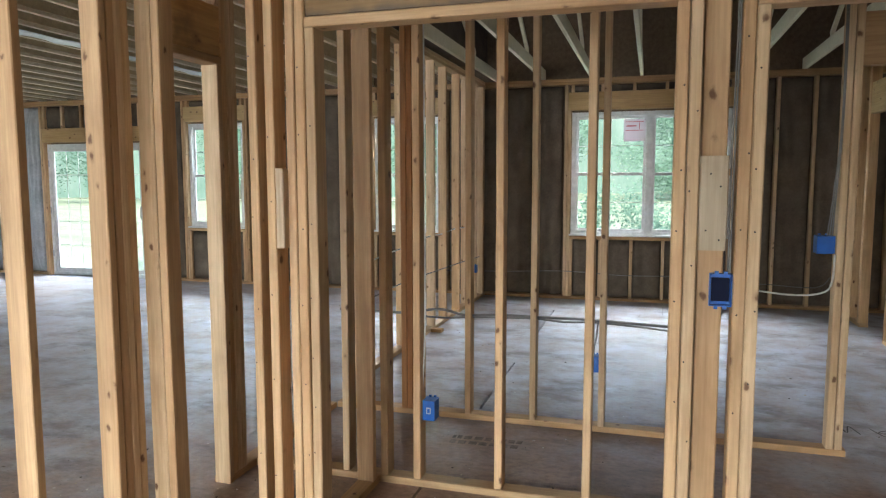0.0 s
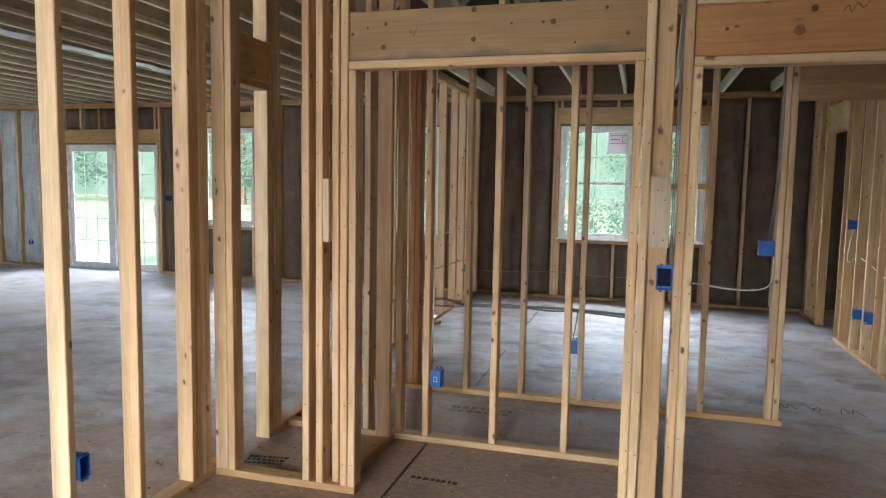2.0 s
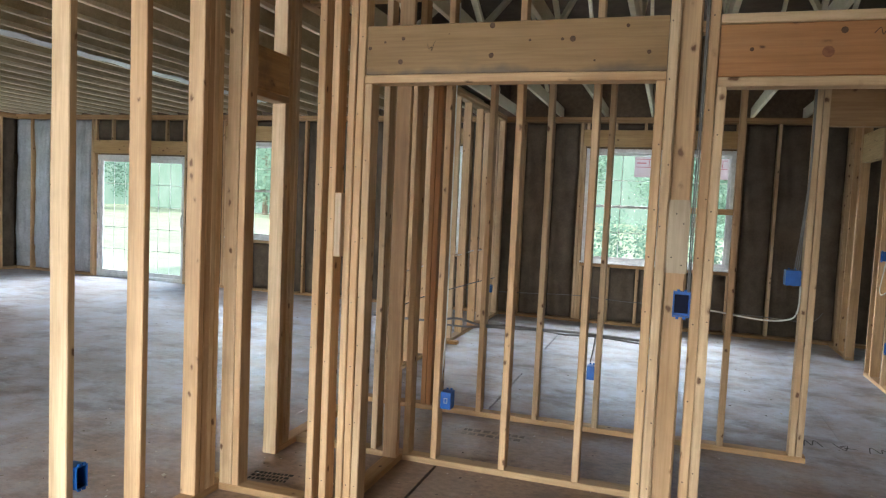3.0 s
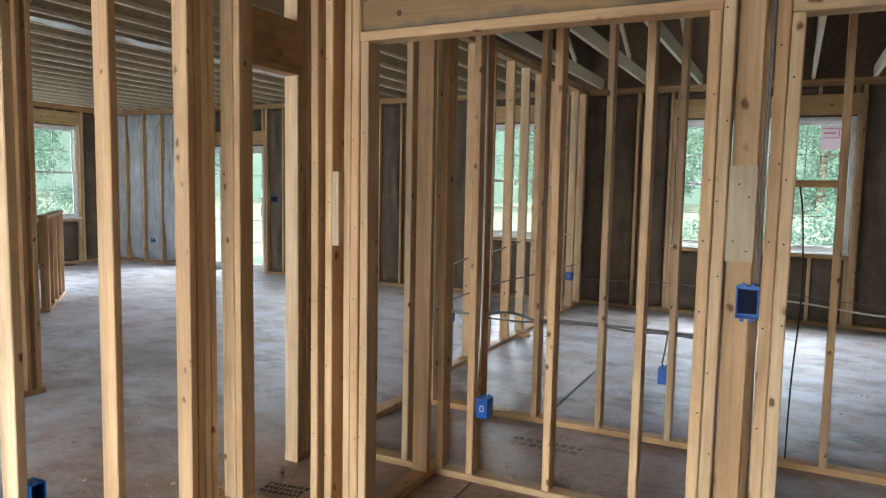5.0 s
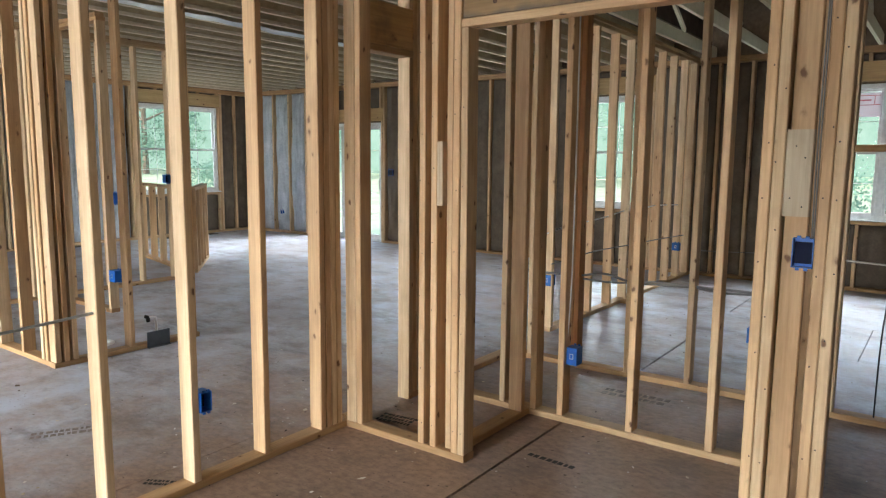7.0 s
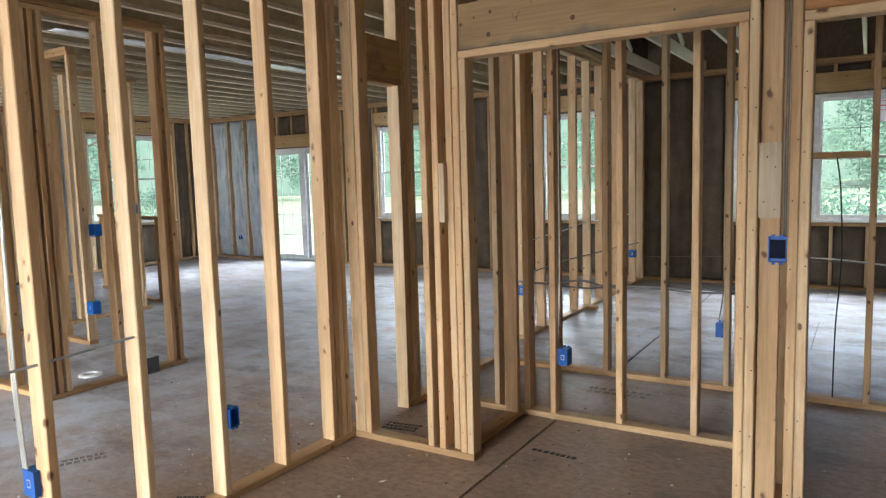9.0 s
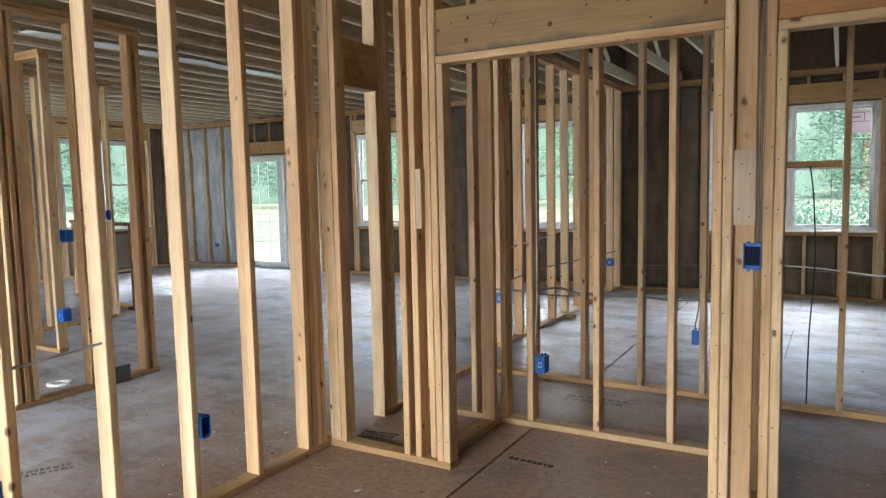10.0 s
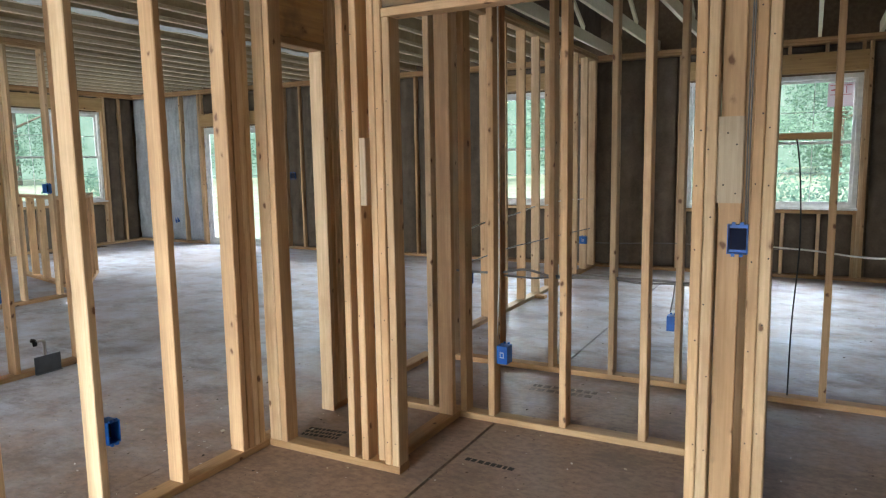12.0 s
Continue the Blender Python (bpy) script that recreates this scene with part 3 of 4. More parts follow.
def tree(x, y, height, spread, seed, trunk=True, label="leafy green tree behind the house", name="tree", n=15000):
    rnd = random.Random(seed)
    t = thing(name, x, y, -0.4, label, name, "trees beyond the windows")
    if trunk:
        bm = bmesh.new()
        def limb(a, b, r0, r1):
            a, b = Vector(a), Vector(b)
            d = (b - a).normalized()
            u = d.orthogonal().normalized()
            v = d.cross(u)
            r = [[bm.verts.new(p + q * (math.cos(k * math.pi / 4) * u + math.sin(k * math.pi / 4) * v)) for k in range(8)] for p, q in ((a, r0), (b, r1))]
            for k in range(8):
                bm.faces.new((r[0][k], r[0][(k + 1) % 8], r[1][(k + 1) % 8], r[1][k]))
        limb((0, 0, -0.3), (0.1, 0, height * 0.45), height * 0.022, height * 0.014)
        limb((0.1, 0, height * 0.45), (0, 0.1, height * 0.9), height * 0.014, 0.02)
        for k in range(9):
            h = height * rnd.uniform(0.25, 0.75)
            a = rnd.uniform(0, 6.28)
            limb((0.05, 0, h), (spread * 0.75 * math.cos(a), spread * 0.75 * math.sin(a), h + height * 0.14), height * 0.008, 0.015)
        mesh_part("trunk", bm, BARK, t, Matrix.Translation((x, y, -0.4)))
    verts, faces = [], []
    clumps = []
    for k in range(44):
        a, h = rnd.uniform(0, 6.28), rnd.uniform(0.12 if trunk else 0.05, 0.95)
        rr = spread * math.sqrt(max(0.05, 1 - (2 * h - 0.9) ** 2)) * rnd.uniform(0.35, 0.95)
        clumps.append((rr * math.cos(a), rr * math.sin(a), h * height, spread * rnd.uniform(0.22, 0.42)))
    for i in range(n):
        cx, cy, cz, cr = clumps[rnd.randrange(len(clumps))]
        d = Vector((rnd.gauss(0, 1), rnd.gauss(0, 1), rnd.gauss(0, 0.8)))
        p = Vector((cx, cy, cz)) + d.normalized() * cr * rnd.uniform(0.4, 1.0)
        s = rnd.uniform(0.04, 0.085) * (0.6 + height / 14)
        u = Vector((rnd.uniform(-1, 1), rnd.uniform(-1, 1), rnd.uniform(-0.7, 0.7))).normalized()
        v = u.orthogonal().normalized() * s * 0.55
        u *= s
        b = len(verts)
        verts += [p - u, p - v, p + u, p + v]
        faces.append((b, b + 1, b + 2, b + 3))
    me = bpy.data.meshes.new("crown")
    me.from_pydata([tuple(v) for v in verts], [], faces)
    me.materials.append(LEAF)
    c = new("crown", me)
    attach(c, t, Matrix.Translation((x, y, -0.4)))
    return t


base_trees = [tree(3.0, 50, 13, 4.6, 1), tree(-8, 52, 15, 5.0, 2), tree(12, 44, 12, 4.4, 3)]
spots = [(-10, 36), (-16, 31), (-23, 38), (15, 34), (-31, 30), (-36, 22), (-40, 14), (-34, 6), (-42, 0), (21, 30), (-6, 44), (4, 42), (-28, 45), (-46, 24), (-14, 48), (12, 46)]
for i, (tx, ty) in enumerate(spots):
    copy_thing(base_trees[i % 3], pose(tx * 1.35, ty * 1.35, -0.4, 0, 0, 67 * i))
bush = tree(2.6, 15.0, 1.7, 1.5, 7, False, "low green shrub at the meadow's edge", "shrub", 3500)
for i, (tx, ty) in enumerate([(0.4, 17), (4.6, 16), (-3.5, 19), (7.5, 18), (-20, 15)]):
    copy_thing(bush, pose(tx, ty, -0.4, 0, 0, 50 * i))

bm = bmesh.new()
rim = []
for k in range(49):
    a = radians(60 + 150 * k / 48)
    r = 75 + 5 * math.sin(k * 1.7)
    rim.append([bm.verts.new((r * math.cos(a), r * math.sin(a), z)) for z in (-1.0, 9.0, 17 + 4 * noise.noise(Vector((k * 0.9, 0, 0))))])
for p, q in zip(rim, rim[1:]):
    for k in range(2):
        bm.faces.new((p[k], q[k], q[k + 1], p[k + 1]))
tagged(mesh_part("backdrop", bm, WOODS, None), "glowing backdrop of hazy green woods far beyond the meadow", "woods", kind="structure")

# ---- outer walls, windows ----
north_open = [(0.25, 2.15, 0.82, 2.37), (-2.43, -1.46, 0.82, 2.37), (-5.43, -4.47, 0.82, 2.37), (-8.10, -6.25, 0.0, 2.11)]
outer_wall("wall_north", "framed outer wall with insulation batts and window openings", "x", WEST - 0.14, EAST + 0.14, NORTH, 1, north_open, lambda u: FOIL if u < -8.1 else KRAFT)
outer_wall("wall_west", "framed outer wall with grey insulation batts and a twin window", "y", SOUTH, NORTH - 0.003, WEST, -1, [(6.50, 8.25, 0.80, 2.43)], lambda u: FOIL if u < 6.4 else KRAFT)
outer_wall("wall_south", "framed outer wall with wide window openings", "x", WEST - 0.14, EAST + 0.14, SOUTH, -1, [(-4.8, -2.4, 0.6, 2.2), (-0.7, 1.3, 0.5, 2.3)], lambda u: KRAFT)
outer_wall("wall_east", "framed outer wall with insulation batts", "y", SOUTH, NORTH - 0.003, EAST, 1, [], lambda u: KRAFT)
glazed("window_1", "white vinyl twin double-hung window with grilles", "x", 0.255, 2.145, 0.825, 2.365, NORTH, 1, 2)
glazed("window_2", "white vinyl double-hung window seen between studs", "x", -2.425, -1.465, 0.825, 2.365, NORTH, 1)
glazed("window_3", "white vinyl double-hung window in the great room", "x", -5.425, -4.475, 0.825, 2.365, NORTH, 1)
glazed("window_4", "white vinyl twin double-hung window with grilles", "y", 6.505, 8.245, 0.805, 2.425, WEST, -1, 2)
glazed("door_1", "white sliding patio door with grilles", "x", -8.095, -6.255, 0.005, 2.105, NORTH, 1, 2, True)

door_1 = bpy.data.objects["door_1"]
for z in (0.35, 1.05, 1.80):
    tube("hinge", [(-8.075, NORTH + 0.052, z - 0.05), (-8.075, NORTH + 0.052, z + 0.05)], 0.011, STEEL, door_1, "grey steel hinge")
tube("door_handle", [(-6.33, NORTH + 0.09, 0.92), (-6.33, NORTH + 0.045, 0.95), (-6.33, NORTH + 0.04, 1.03), (-6.33, NORTH + 0.045, 1.11), (-6.33, NORTH + 0.09, 1.14)], 0.009, VINYL, door_1, "white curved pull handle")

# ---- ceiling ----
# pale flange, browner board web; floor bounce painted in widens their contrast
LINE = mottled("joist_flange", (0.66, 0.56, 0.40), (0.80, 0.70, 0.53), 1.5, 0.7, 0.3, 6, (12, 0.5, 12))
WEB = mottled("joist_web", (0.44, 0.34, 0.20), (0.60, 0.48, 0.30), 9, 0.7, 0.3, 6, (1, 1, 1))
joists = thing("ceiling_joists", -5.3, 2.2, TOP, "pale wooden I-joists with strand-board webs", "ceiling", kind="structure")
x = WEST + 0.1
while x < -0.9:
    beam(joists, "joist_flange", x - 0.019, x + 0.019, SOUTH + 0.05, NORTH + 0.12, TOP + 0.001, TOP + 0.036, LINE)
    beam(joists, "joist_web", x - 0.006, x + 0.006, SOUTH + 0.05, NORTH + 0.12, TOP + 0.0365, TOP + 0.239, WEB)
    x += 0.405
# truss wood lightened: light from the window below is put into its colour
TRUSS = mottled("truss_wood", (0.76, 0.70, 0.52), (0.86, 0.80, 0.63), 1.5, 0.6, 0.3, 6, (12, 0.5, 12))
trusses = thing("ceiling_trusses", 2.8, 2.2, TOP, "roof trusses above the bedroom, window light painted into their pale wood", "ceiling", kind="structure")
x = -0.13 - 0.6
while x < EAST:
    beam(trusses, "truss_chord", x, x + T, SOUTH + 0.05, NORTH + 0.12, TOP + 0.001, TOP + 0.135, TRUSS)
    y, up = SOUTH + 0.4, True
    while y < NORTH - 1.4:
        a, b = Vector((x + T / 2, y, TOP + 0.16)), Vector((x + T / 2, y + 1.5, TOP + 1.0))
        if not up:
            a.z, b.z = b.z, a.z
        d = b - a
        web = new("truss_web", box_mesh(0.048, T - 0.004, round(d.length, 2), TRUSS, 0, 0.0008))
        attach(web, trusses, Matrix.Translation((a + b) / 2) @ pose(0, 0, 0, math.degrees(math.atan2(-d.y, d.z)), 0, 0) @ pose(0, 0, 0, 0, 0, 90))
        up = not up
        y += 1.5
    x += 0.60
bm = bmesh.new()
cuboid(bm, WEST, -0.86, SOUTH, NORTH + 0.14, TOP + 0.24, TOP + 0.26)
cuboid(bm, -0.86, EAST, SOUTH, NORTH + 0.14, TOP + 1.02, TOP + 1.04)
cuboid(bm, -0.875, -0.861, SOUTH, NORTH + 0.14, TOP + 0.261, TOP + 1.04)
tagged(mesh_part("ceiling", bm, DECK, None), "board deck above the joists, shade put into its dark colour", "ceiling", kind="structure")

# ---- inner stud walls ----
Y0 = 2.40
AX = -0.84
wall_a = wall_y("wall_hall", "open spruce stud wall with bottom plate", -3.2, 2.44, AX, [2.21, 2.252, 2.292, 2.332, 1.83, 1.436, 1.04, 0.645, 0.25, -0.15, -0.55, -0.95, -1.35, -1.75])
# unseen sheet, added to keep the south-west daylight off the right-hand posts
bm = bmesh.new()
cuboid(bm, AX - 0.014, AX - 0.002, -3.2, -0.9, 0.0, TOP)
mesh_part("sheathing", bm, SHEATH, wall_a)
# short opening behind the hall wall, with its header
wall_n = wall_y("wall_linen", "open spruce stud wall with a short framed opening", 2.45, 4.19, AX, [3.55], gaps=[(2.54, 2.95)])
beam(wall_n, "jack_stud", AX, AX + W, 2.950, 2.988, 0.0, 2.07)
for yy in (2.990, 3.030, 3.070):
    beam(wall_n, "stud", AX, AX + W, yy, yy + T, T, TOP - 2 * T - 0.001)
beam(wall_n, "header", AX + 0.01, AX + W - 0.006, 2.585, 2.988, 2.111, 2.345, HEADER)
beam(wall_n, "header_plate", AX, AX + W, 2.585, 2.988, 2.072, 2.110, PLATE)
beam(wall_n, "jack_stud", AX, AX + W, 2.545, 2.583, 0.0, TOP - 2 * T - 0.001)
beam(wall_n, "cripple", AX, AX + W, 2.948, 2.986, 2.347, TOP - 2 * T - 0.001)

wall_b = wall_x("wall_closet_front", "doubled spruce studs and header over a closet opening", AX + W + 0.001, 1.58, Y0, [-0.672, -0.247, -0.172], top=True, gaps=[(0.040, 1.304)])
beam(wall_b, "stud", -0.749, -0.676, Y0 + 0.001, Y0 + T, T + 0.001, TOP - 2 * T - 0.001)
beam(wall_b, "stud", -0.096, -0.060, Y0 + 0.03, Y0 + W, T + 0.001, TOP - 2 * T - 0.001)
beam(wall_b, "king_stud", -0.040, -0.002, Y0, Y0 + W, T + 0.001, TOP - 2 * T - 0.001)
beam(wall_b, "jack_stud", 0.0, 0.038, Y0, Y0 + W, T + 0.001, 2.08)
beam(wall_b, "jack_stud", 1.306, 1.344, Y0, Y0 + W, T + 0.001, 2.08)
beam(wall_b, "king_stud", 1.346, 1.384, Y0, Y0 + W, T + 0.001, TOP - 2 * T - 0.001)
beam(wall_b, "header_plate", 0.0, 1.344, Y0, Y0 + W, 2.082, 2.120, SPRUCE)
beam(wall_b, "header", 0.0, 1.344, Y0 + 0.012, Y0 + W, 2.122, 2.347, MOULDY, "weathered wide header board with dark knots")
beam(wall_b, "stud", 1.390, 1.468, Y0 + 0.035, Y0 + 0.035 + T, T + 0.001, TOP - 2 * T - 0.001)
beam(wall_b, "stud", 1.390, 1.428, Y0 + 0.075, Y0 + 0.16, T + 0.001, TOP - 2 * T - 0.001)
beam(wall_b, "block", -0.133, -0.098, Y0 - 0.004, Y0 + W, 1.262, 1.567, PALE, "pale short wooden block")
beam(wall_b, "block", 1.388, 1.474, Y0 - 0.004, Y0 + 0.034, 1.296, 1.597, TAN, "tan short wooden block")
beam(wall_b, "king_stud", 1.500, 1.538, Y0, Y0 + W, T + 0.001, TOP - 2 * T - 0.001)
beam(wall_b, "jack_stud", 1.540, 1.578, Y0, Y0 + W, T + 0.001, 2.052)

KNOT = mottled("dark_knot", (0.06, 0.025, 0.01), (0.13, 0.06, 0.025), 60, 0.7)
for kx, kz, kr in ((0.09, 2.27, 0.006), (0.18, 2.285, 0.009), (0.015, 2.245, 0.009), (0.17, 2.18, 0.012), (0.60, 2.33, 0.013), (0.60, 2.20, 0.012), (0.77, 2.262, 0.006), (0.91, 2.262, 0.007), (0.955, 2.262, 0.013), (1.18, 2.31, 0.008), (1.27, 2.20, 0.009), (0.40, 2.30, 0.003), (1.05, 2.17, 0.005)):
    bm = bmesh.new()
    bmesh.ops.create_circle(bm, cap_ends=True, radius=kr, segments=10)
    for v in bm.verts:
        v.co.x *= 1.0 + 0.25 * noise.noise(v.co * 90)
    mesh_part("knot", bm, KNOT, wall_b, pose(kx, Y0 + 0.0114, kz, 90, 0, 0))
for kx, kz, kr in ((1.93, 2.185, 0.022), (1.98, 2.265, 0.013), (1.66, 2.20, 0.008)):
    bm = bmesh.new()
    bmesh.ops.create_circle(bm, cap_ends=True, radius=kr, segments=12)
    mesh_part("knot", bm, mottled("red_knot", (0.2, 0.07, 0.03), (0.3, 0.12, 0.05), 60, 0.7) if kr == 0.022 else KNOT, wall_b, pose(kx, Y0 + 0.0114, kz, 90, 0, 0))

# wide opening on the other side of the posts
wall_r = wall_x("wall_hall_opening", "reddish header board over a wide hall opening", 1.582, 5.0, Y0, [3.9, 4.3, 4.7], gaps=[(1.583, 3.86)])
beam(wall_r, "header_plate", 1.541, 3.90, Y0, Y0 + W, 2.054, 2.092, SPRUCE)
beam(wall_r, "header", 1.541, 3.90, Y0 + 0.012, Y0 + W, 2.094, 2.300, FIR, "reddish wide header board")
beam(wall_r, "header_plate", 1.541, 3.90, Y0, Y0 + W, 2.302, 2.340, SPRUCE)
beam(wall_r, "jack_stud", 3.86, 3.898, Y0, Y0 + W, 0, 2.05)

DY = 3.19
wall_c = wall_y("wall_closet_side", "closet side wall of spruce studs", Y0 + W + 0.001, DY - 0.002, -0.125, [2.497, 3.10], top=True)
wall_d = wall_x("wall_closet_back", "open spruce stud wall at the back of a closet", AX + W + 0.001, 1.47, DY, [-0.243, -0.033, 0.139, 0.549, 0.965, 1.37])
wall_e = wall_y("wall_closet_end", "closet end wall of spruce studs", Y0 + W + 0.08, DY - 0.002, 1.392, [2.76])

FY = 4.20
wall_f = wall_x("wall_bedroom", "open spruce stud wall with cables and outlet boxes", AX + W + 0.001, 5.0, FY, [-0.62, 0.135, 0.548, 0.965, 1.37, 1.775, 2.20, 3.6, 4.0, 4.4], gaps=[(2.300, 3.56)])
beam(wall_f, "stud", -0.29, -0.252, FY, FY + W, T + 0.001, TOP - 2 * T - 0.001, FIR)
beam(wall_f, "stud", -0.250, -0.212, FY, FY + W, T + 0.001, TOP - 2 * T - 0.001, FIR)
beam(wall_f, "stud", 2.243, 2.281, FY, FY + W, T + 0.001, TOP - 2 * T - 0.001)
beam(wall_f, "header", 2.283, 3.56, FY + 0.01, FY + W, 2.118, 2.39, PLATE, "pale flat header board")
beam(wall_f, "blocking", 1.41, 1.773, FY, FY + W, 1.545, 1.583, HEADER, "dark block between two studs")

HX = -0.94
wall_h = wall_y("wall_bedroom_side", "open spruce stud wall between bedroom and great room", 5.02, NORTH - 0.002, HX, [5.03, 5.43, 5.83, 6.30, 6.71, 7.13, 7.65, 8.05, 8.46, 8.83, 8.87])
IX = 3.33
wall_i = wall_y("wall_bedroom_closet", "open spruce stud wall beside the bedroom", FY + W + 0.01, NORTH - 0.002, IX, [5.78, 5.82, 6.03, 6.34, 6.68, 7.06, 7.24, 8.06, 8.10, 8.4, 8.62], gaps=[(7.28, 8.05)])
beam(wall_i, "header", IX + 0.005, IX + 0.08, 7.28, 8.10, 2.18, 2.49, YELLOW, "yellow flat header board")
wall_j = wall_y("wall_back_room", "spruce stud wall of a back room", 2.5, NORTH - 0.002, 4.6, [2.6 + 0.4 * k for k in range(16)])

# bathroom corner in the great room
LX = -3.19
wall_l = wall_y("wall_bath_front", "open spruce stud wall of a bathroom corner", 1.92, 3.08, LX, [1.93, 1.99, 2.05, 2.48, 2.95, 3.02])
wall_m = wall_x("wall_bath_side", "open spruce stud wall of a bathroom corner", -6.2, LX - 0.001, 1.92, [-3.24, -3.30, -3.62, -4.0, -4.4, -4.8, -5.2, -5.6, -6.0])
wall_o = wall_y("wall_bath_back", "open spruce stud wall with outlet boxes", 2.02, 4.6, -5.75, [2.1, 2.5, 2.9, 3.3, 3.7, 4.1, 4.5])

wall_p = wall_x("wall_bath_divider", "short open stud wall with outlet boxes", -5.66, -4.50, 3.08, [-4.54, -4.95, -5.35])

# angled knee wall of a kitchen counter
knee = thing("knee_wall", -5.9, 4.99, 0, "low framed wall for an angled kitchen counter", "half wall")


def knee_leg(ax, ay, bx, by, marks):
    d = Vector((bx - ax, by - ay, 0))
    length = d.length
    turn = math.degrees(math.atan2(d.y, d.x))
    m = pose(ax, ay, 0, 0, 0, turn)
    for nm, u0, u1, z0, z1 in [("bottom_plate", 0, length, 0, T), ("top_plate", -0.02, length + 0.02, 1.06, 1.10)] + [("stud", u, u + T, T + 0.001, 1.059) for u in marks]:
        dims = (u1 - u0, W, z1 - z0)
        if nm == "stud":
            me, rot = box_mesh(dims[0], dims[1], dims[2], SPRUCE, 1), Matrix()
        else:
            me, rot = box_mesh(dims[1], dims[2], dims[0], PLATE, 1), AXES["x"].to_4x4()
        attach(new(nm, me), knee, m @ Matrix.Translation(((u0 + u1) / 2, W / 2, (z0 + z1) / 2)) @ rot)


knee_leg(-5.90, 4.99, -6.95, 5.90, [0.0, 0.04, 0.36, 0.70, 1.0, 1.34])
knee_leg(-5.98, 4.97, -7.85, 5.45, [0.5, 0.54, 1.0, 1.4, 1.85])

# ---- floor ----
floor = thing("floor", 0, 0, 0, "dusty brown wooden subfloor panels with open seams", "floor", kind="structure")
bm = bmesh.new()
cuboid(bm, WEST, EAST, SOUTH, NORTH + 0.14, -0.3, -0.021)
mesh_part("floor_base", bm, plain("dark_underfloor", (0.012, 0.01, 0.008), 0.9), floor)


def seam_gap(at):
    """Half the open joint: one line of panels has shrunk apart."""
    return 0.0075 if abs(at - 0.18) < 0.01 else 0.0018


j = 0
y = 2.0 - 1.22 * 6
while y < NORTH:
    xx = 0.18 - 2.44 * 4 - (1.22 if j % 2 else 0)
    while xx < EAST:
        x0, x1, y0, y1 = max(xx, WEST - 0.1), min(xx + 2.44, EAST + 0.1), max(y, SOUTH - 0.1), min(y + 1.22, NORTH + 0.14)
        if x1 - x0 > 0.05 and y1 - y0 > 0.05:
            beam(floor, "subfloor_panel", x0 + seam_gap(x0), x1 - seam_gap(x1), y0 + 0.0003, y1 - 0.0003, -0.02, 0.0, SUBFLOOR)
        xx += 2.44
    y += 1.22
    j += 1

# ---- electrical boxes ----
wire_box(AX + W + 0.012, 1.503, 0.40, 90)
wire_box(AX - 0.01, 0.70, 0.41, 180, 0.075, 0.10, "blue plastic double box with white cables on a stud", 0.08, True)
wire_box(0.212, DY + W + 0.012, 0.385, 180, 0.062, 0.10, "blue plastic outlet box nailed to a closet stud", 0.075, True)
wire_box(0.940, FY + W, 0.415, 180, 0.055, 0.095, "blue plastic double box nailed to a bedroom stud")
wire_box(1.462, Y0 + 0.001, 1.168, 0, 0.068, 0.105, "dark blue plastic switch box between doubled studs", 0.033, fill=0.5)
wire_box(2.150, FY + 0.09, 1.17, 180, 0.088, 0.095, "blue plastic double switch box on a stud", 0.09)
wire_box(HX + 0.035, 5.115, 0.45, 180, 0.085, 0.095, "blue plastic outlet box on a bedroom stud", 0.09, True)
wire_box(HX + W - 0.02, 8.44, 0.42, 180, 0.09, 0.095, "blue plastic outlet box on a bedroom stud", 0.06, True)
wire_box(IX - 0.001, 7.00, 1.22, -90)
wire_box(IX - 0.001, 6.64, 0.39, -90)
wire_box(IX - 0.001, 6.26, 0.42, -90, 0.10, 0.10)
wire_box(-4.455, 3.16, 0.36, 180, 0.10, 0.11, "blue plastic outlet box on a bathroom stud", 0.08, True)
wire_box(-4.455, 3.16, 1.09, 0, 0.10, 0.11)
wire_box(-5.66, 4.465, 1.22, 90, 0.06, 0.10, "dark blue plastic switch box on a bathroom stud")
wire_box(-8.87, NORTH - 0.004, 0.43, 0, 0.06, 0.10, "blue plastic outlet box in the insulated wall")
wire_box(-6.03, NORTH - 0.004, 1.24, 0, 0.11, 0.11, "dark plastic switch box beside the patio door", fill=0.1)

# ---- cables ----
def cable(pts, radius=0.0055, mat=CABLE, label="grey electrical cable running through the studs", name="cable"):
    return tagged(tube(name, pts, radius, mat), label, "cable")


cy = FY + 0.045
cable([(-0.74, cy, 0.665), (-0.29, cy, 0.662), (-0.05, cy - 0.01, 0.70), (0.10, cy + 0.02, 0.665), (0.17, cy, 0.668), (0.35, cy - 0.02, 0.685), (0.55, cy, 0.68), (0.80, cy, 0.682), (0.97, cy, 0.68), (1.37, cy, 0.665)], 0.009)
cable([(-0.27, cy + 0.015, 0.645), (0.0, cy + 0.02, 0.64), (0.17, cy + 0.01, 0.655), (0.55, cy + 0.015, 0.668), (0.75, cy + 0.02, 0.655), (0.98, cy + 0.01, 0.665), (1.38, cy, 0.64)], 0.007)
cable([(1.39, cy, 0.93), (1.68, cy, 0.916), (1.98, cy, 0.885), (2.14, cy - 0.01, 0.90), (2.19, cy - 0.03, 0.96), (2.192, FY - 0.012, 1.12)], 0.0055, WHITECABLE, "white electrical cable sagging between studs")
ny = NORTH - 0.006
cable([(-1.5, ny + 0.02, 0.31), (-0.6, ny, 0.33), (0.2, ny, 0.36), (0.9, ny, 0.33), (1.6, ny, 0.34), (2.1, ny, 0.30), (2.6, ny, 0.285), (3.1, ny, 0.27), (3.25, ny, 0.40)])
hx = HX + W / 2
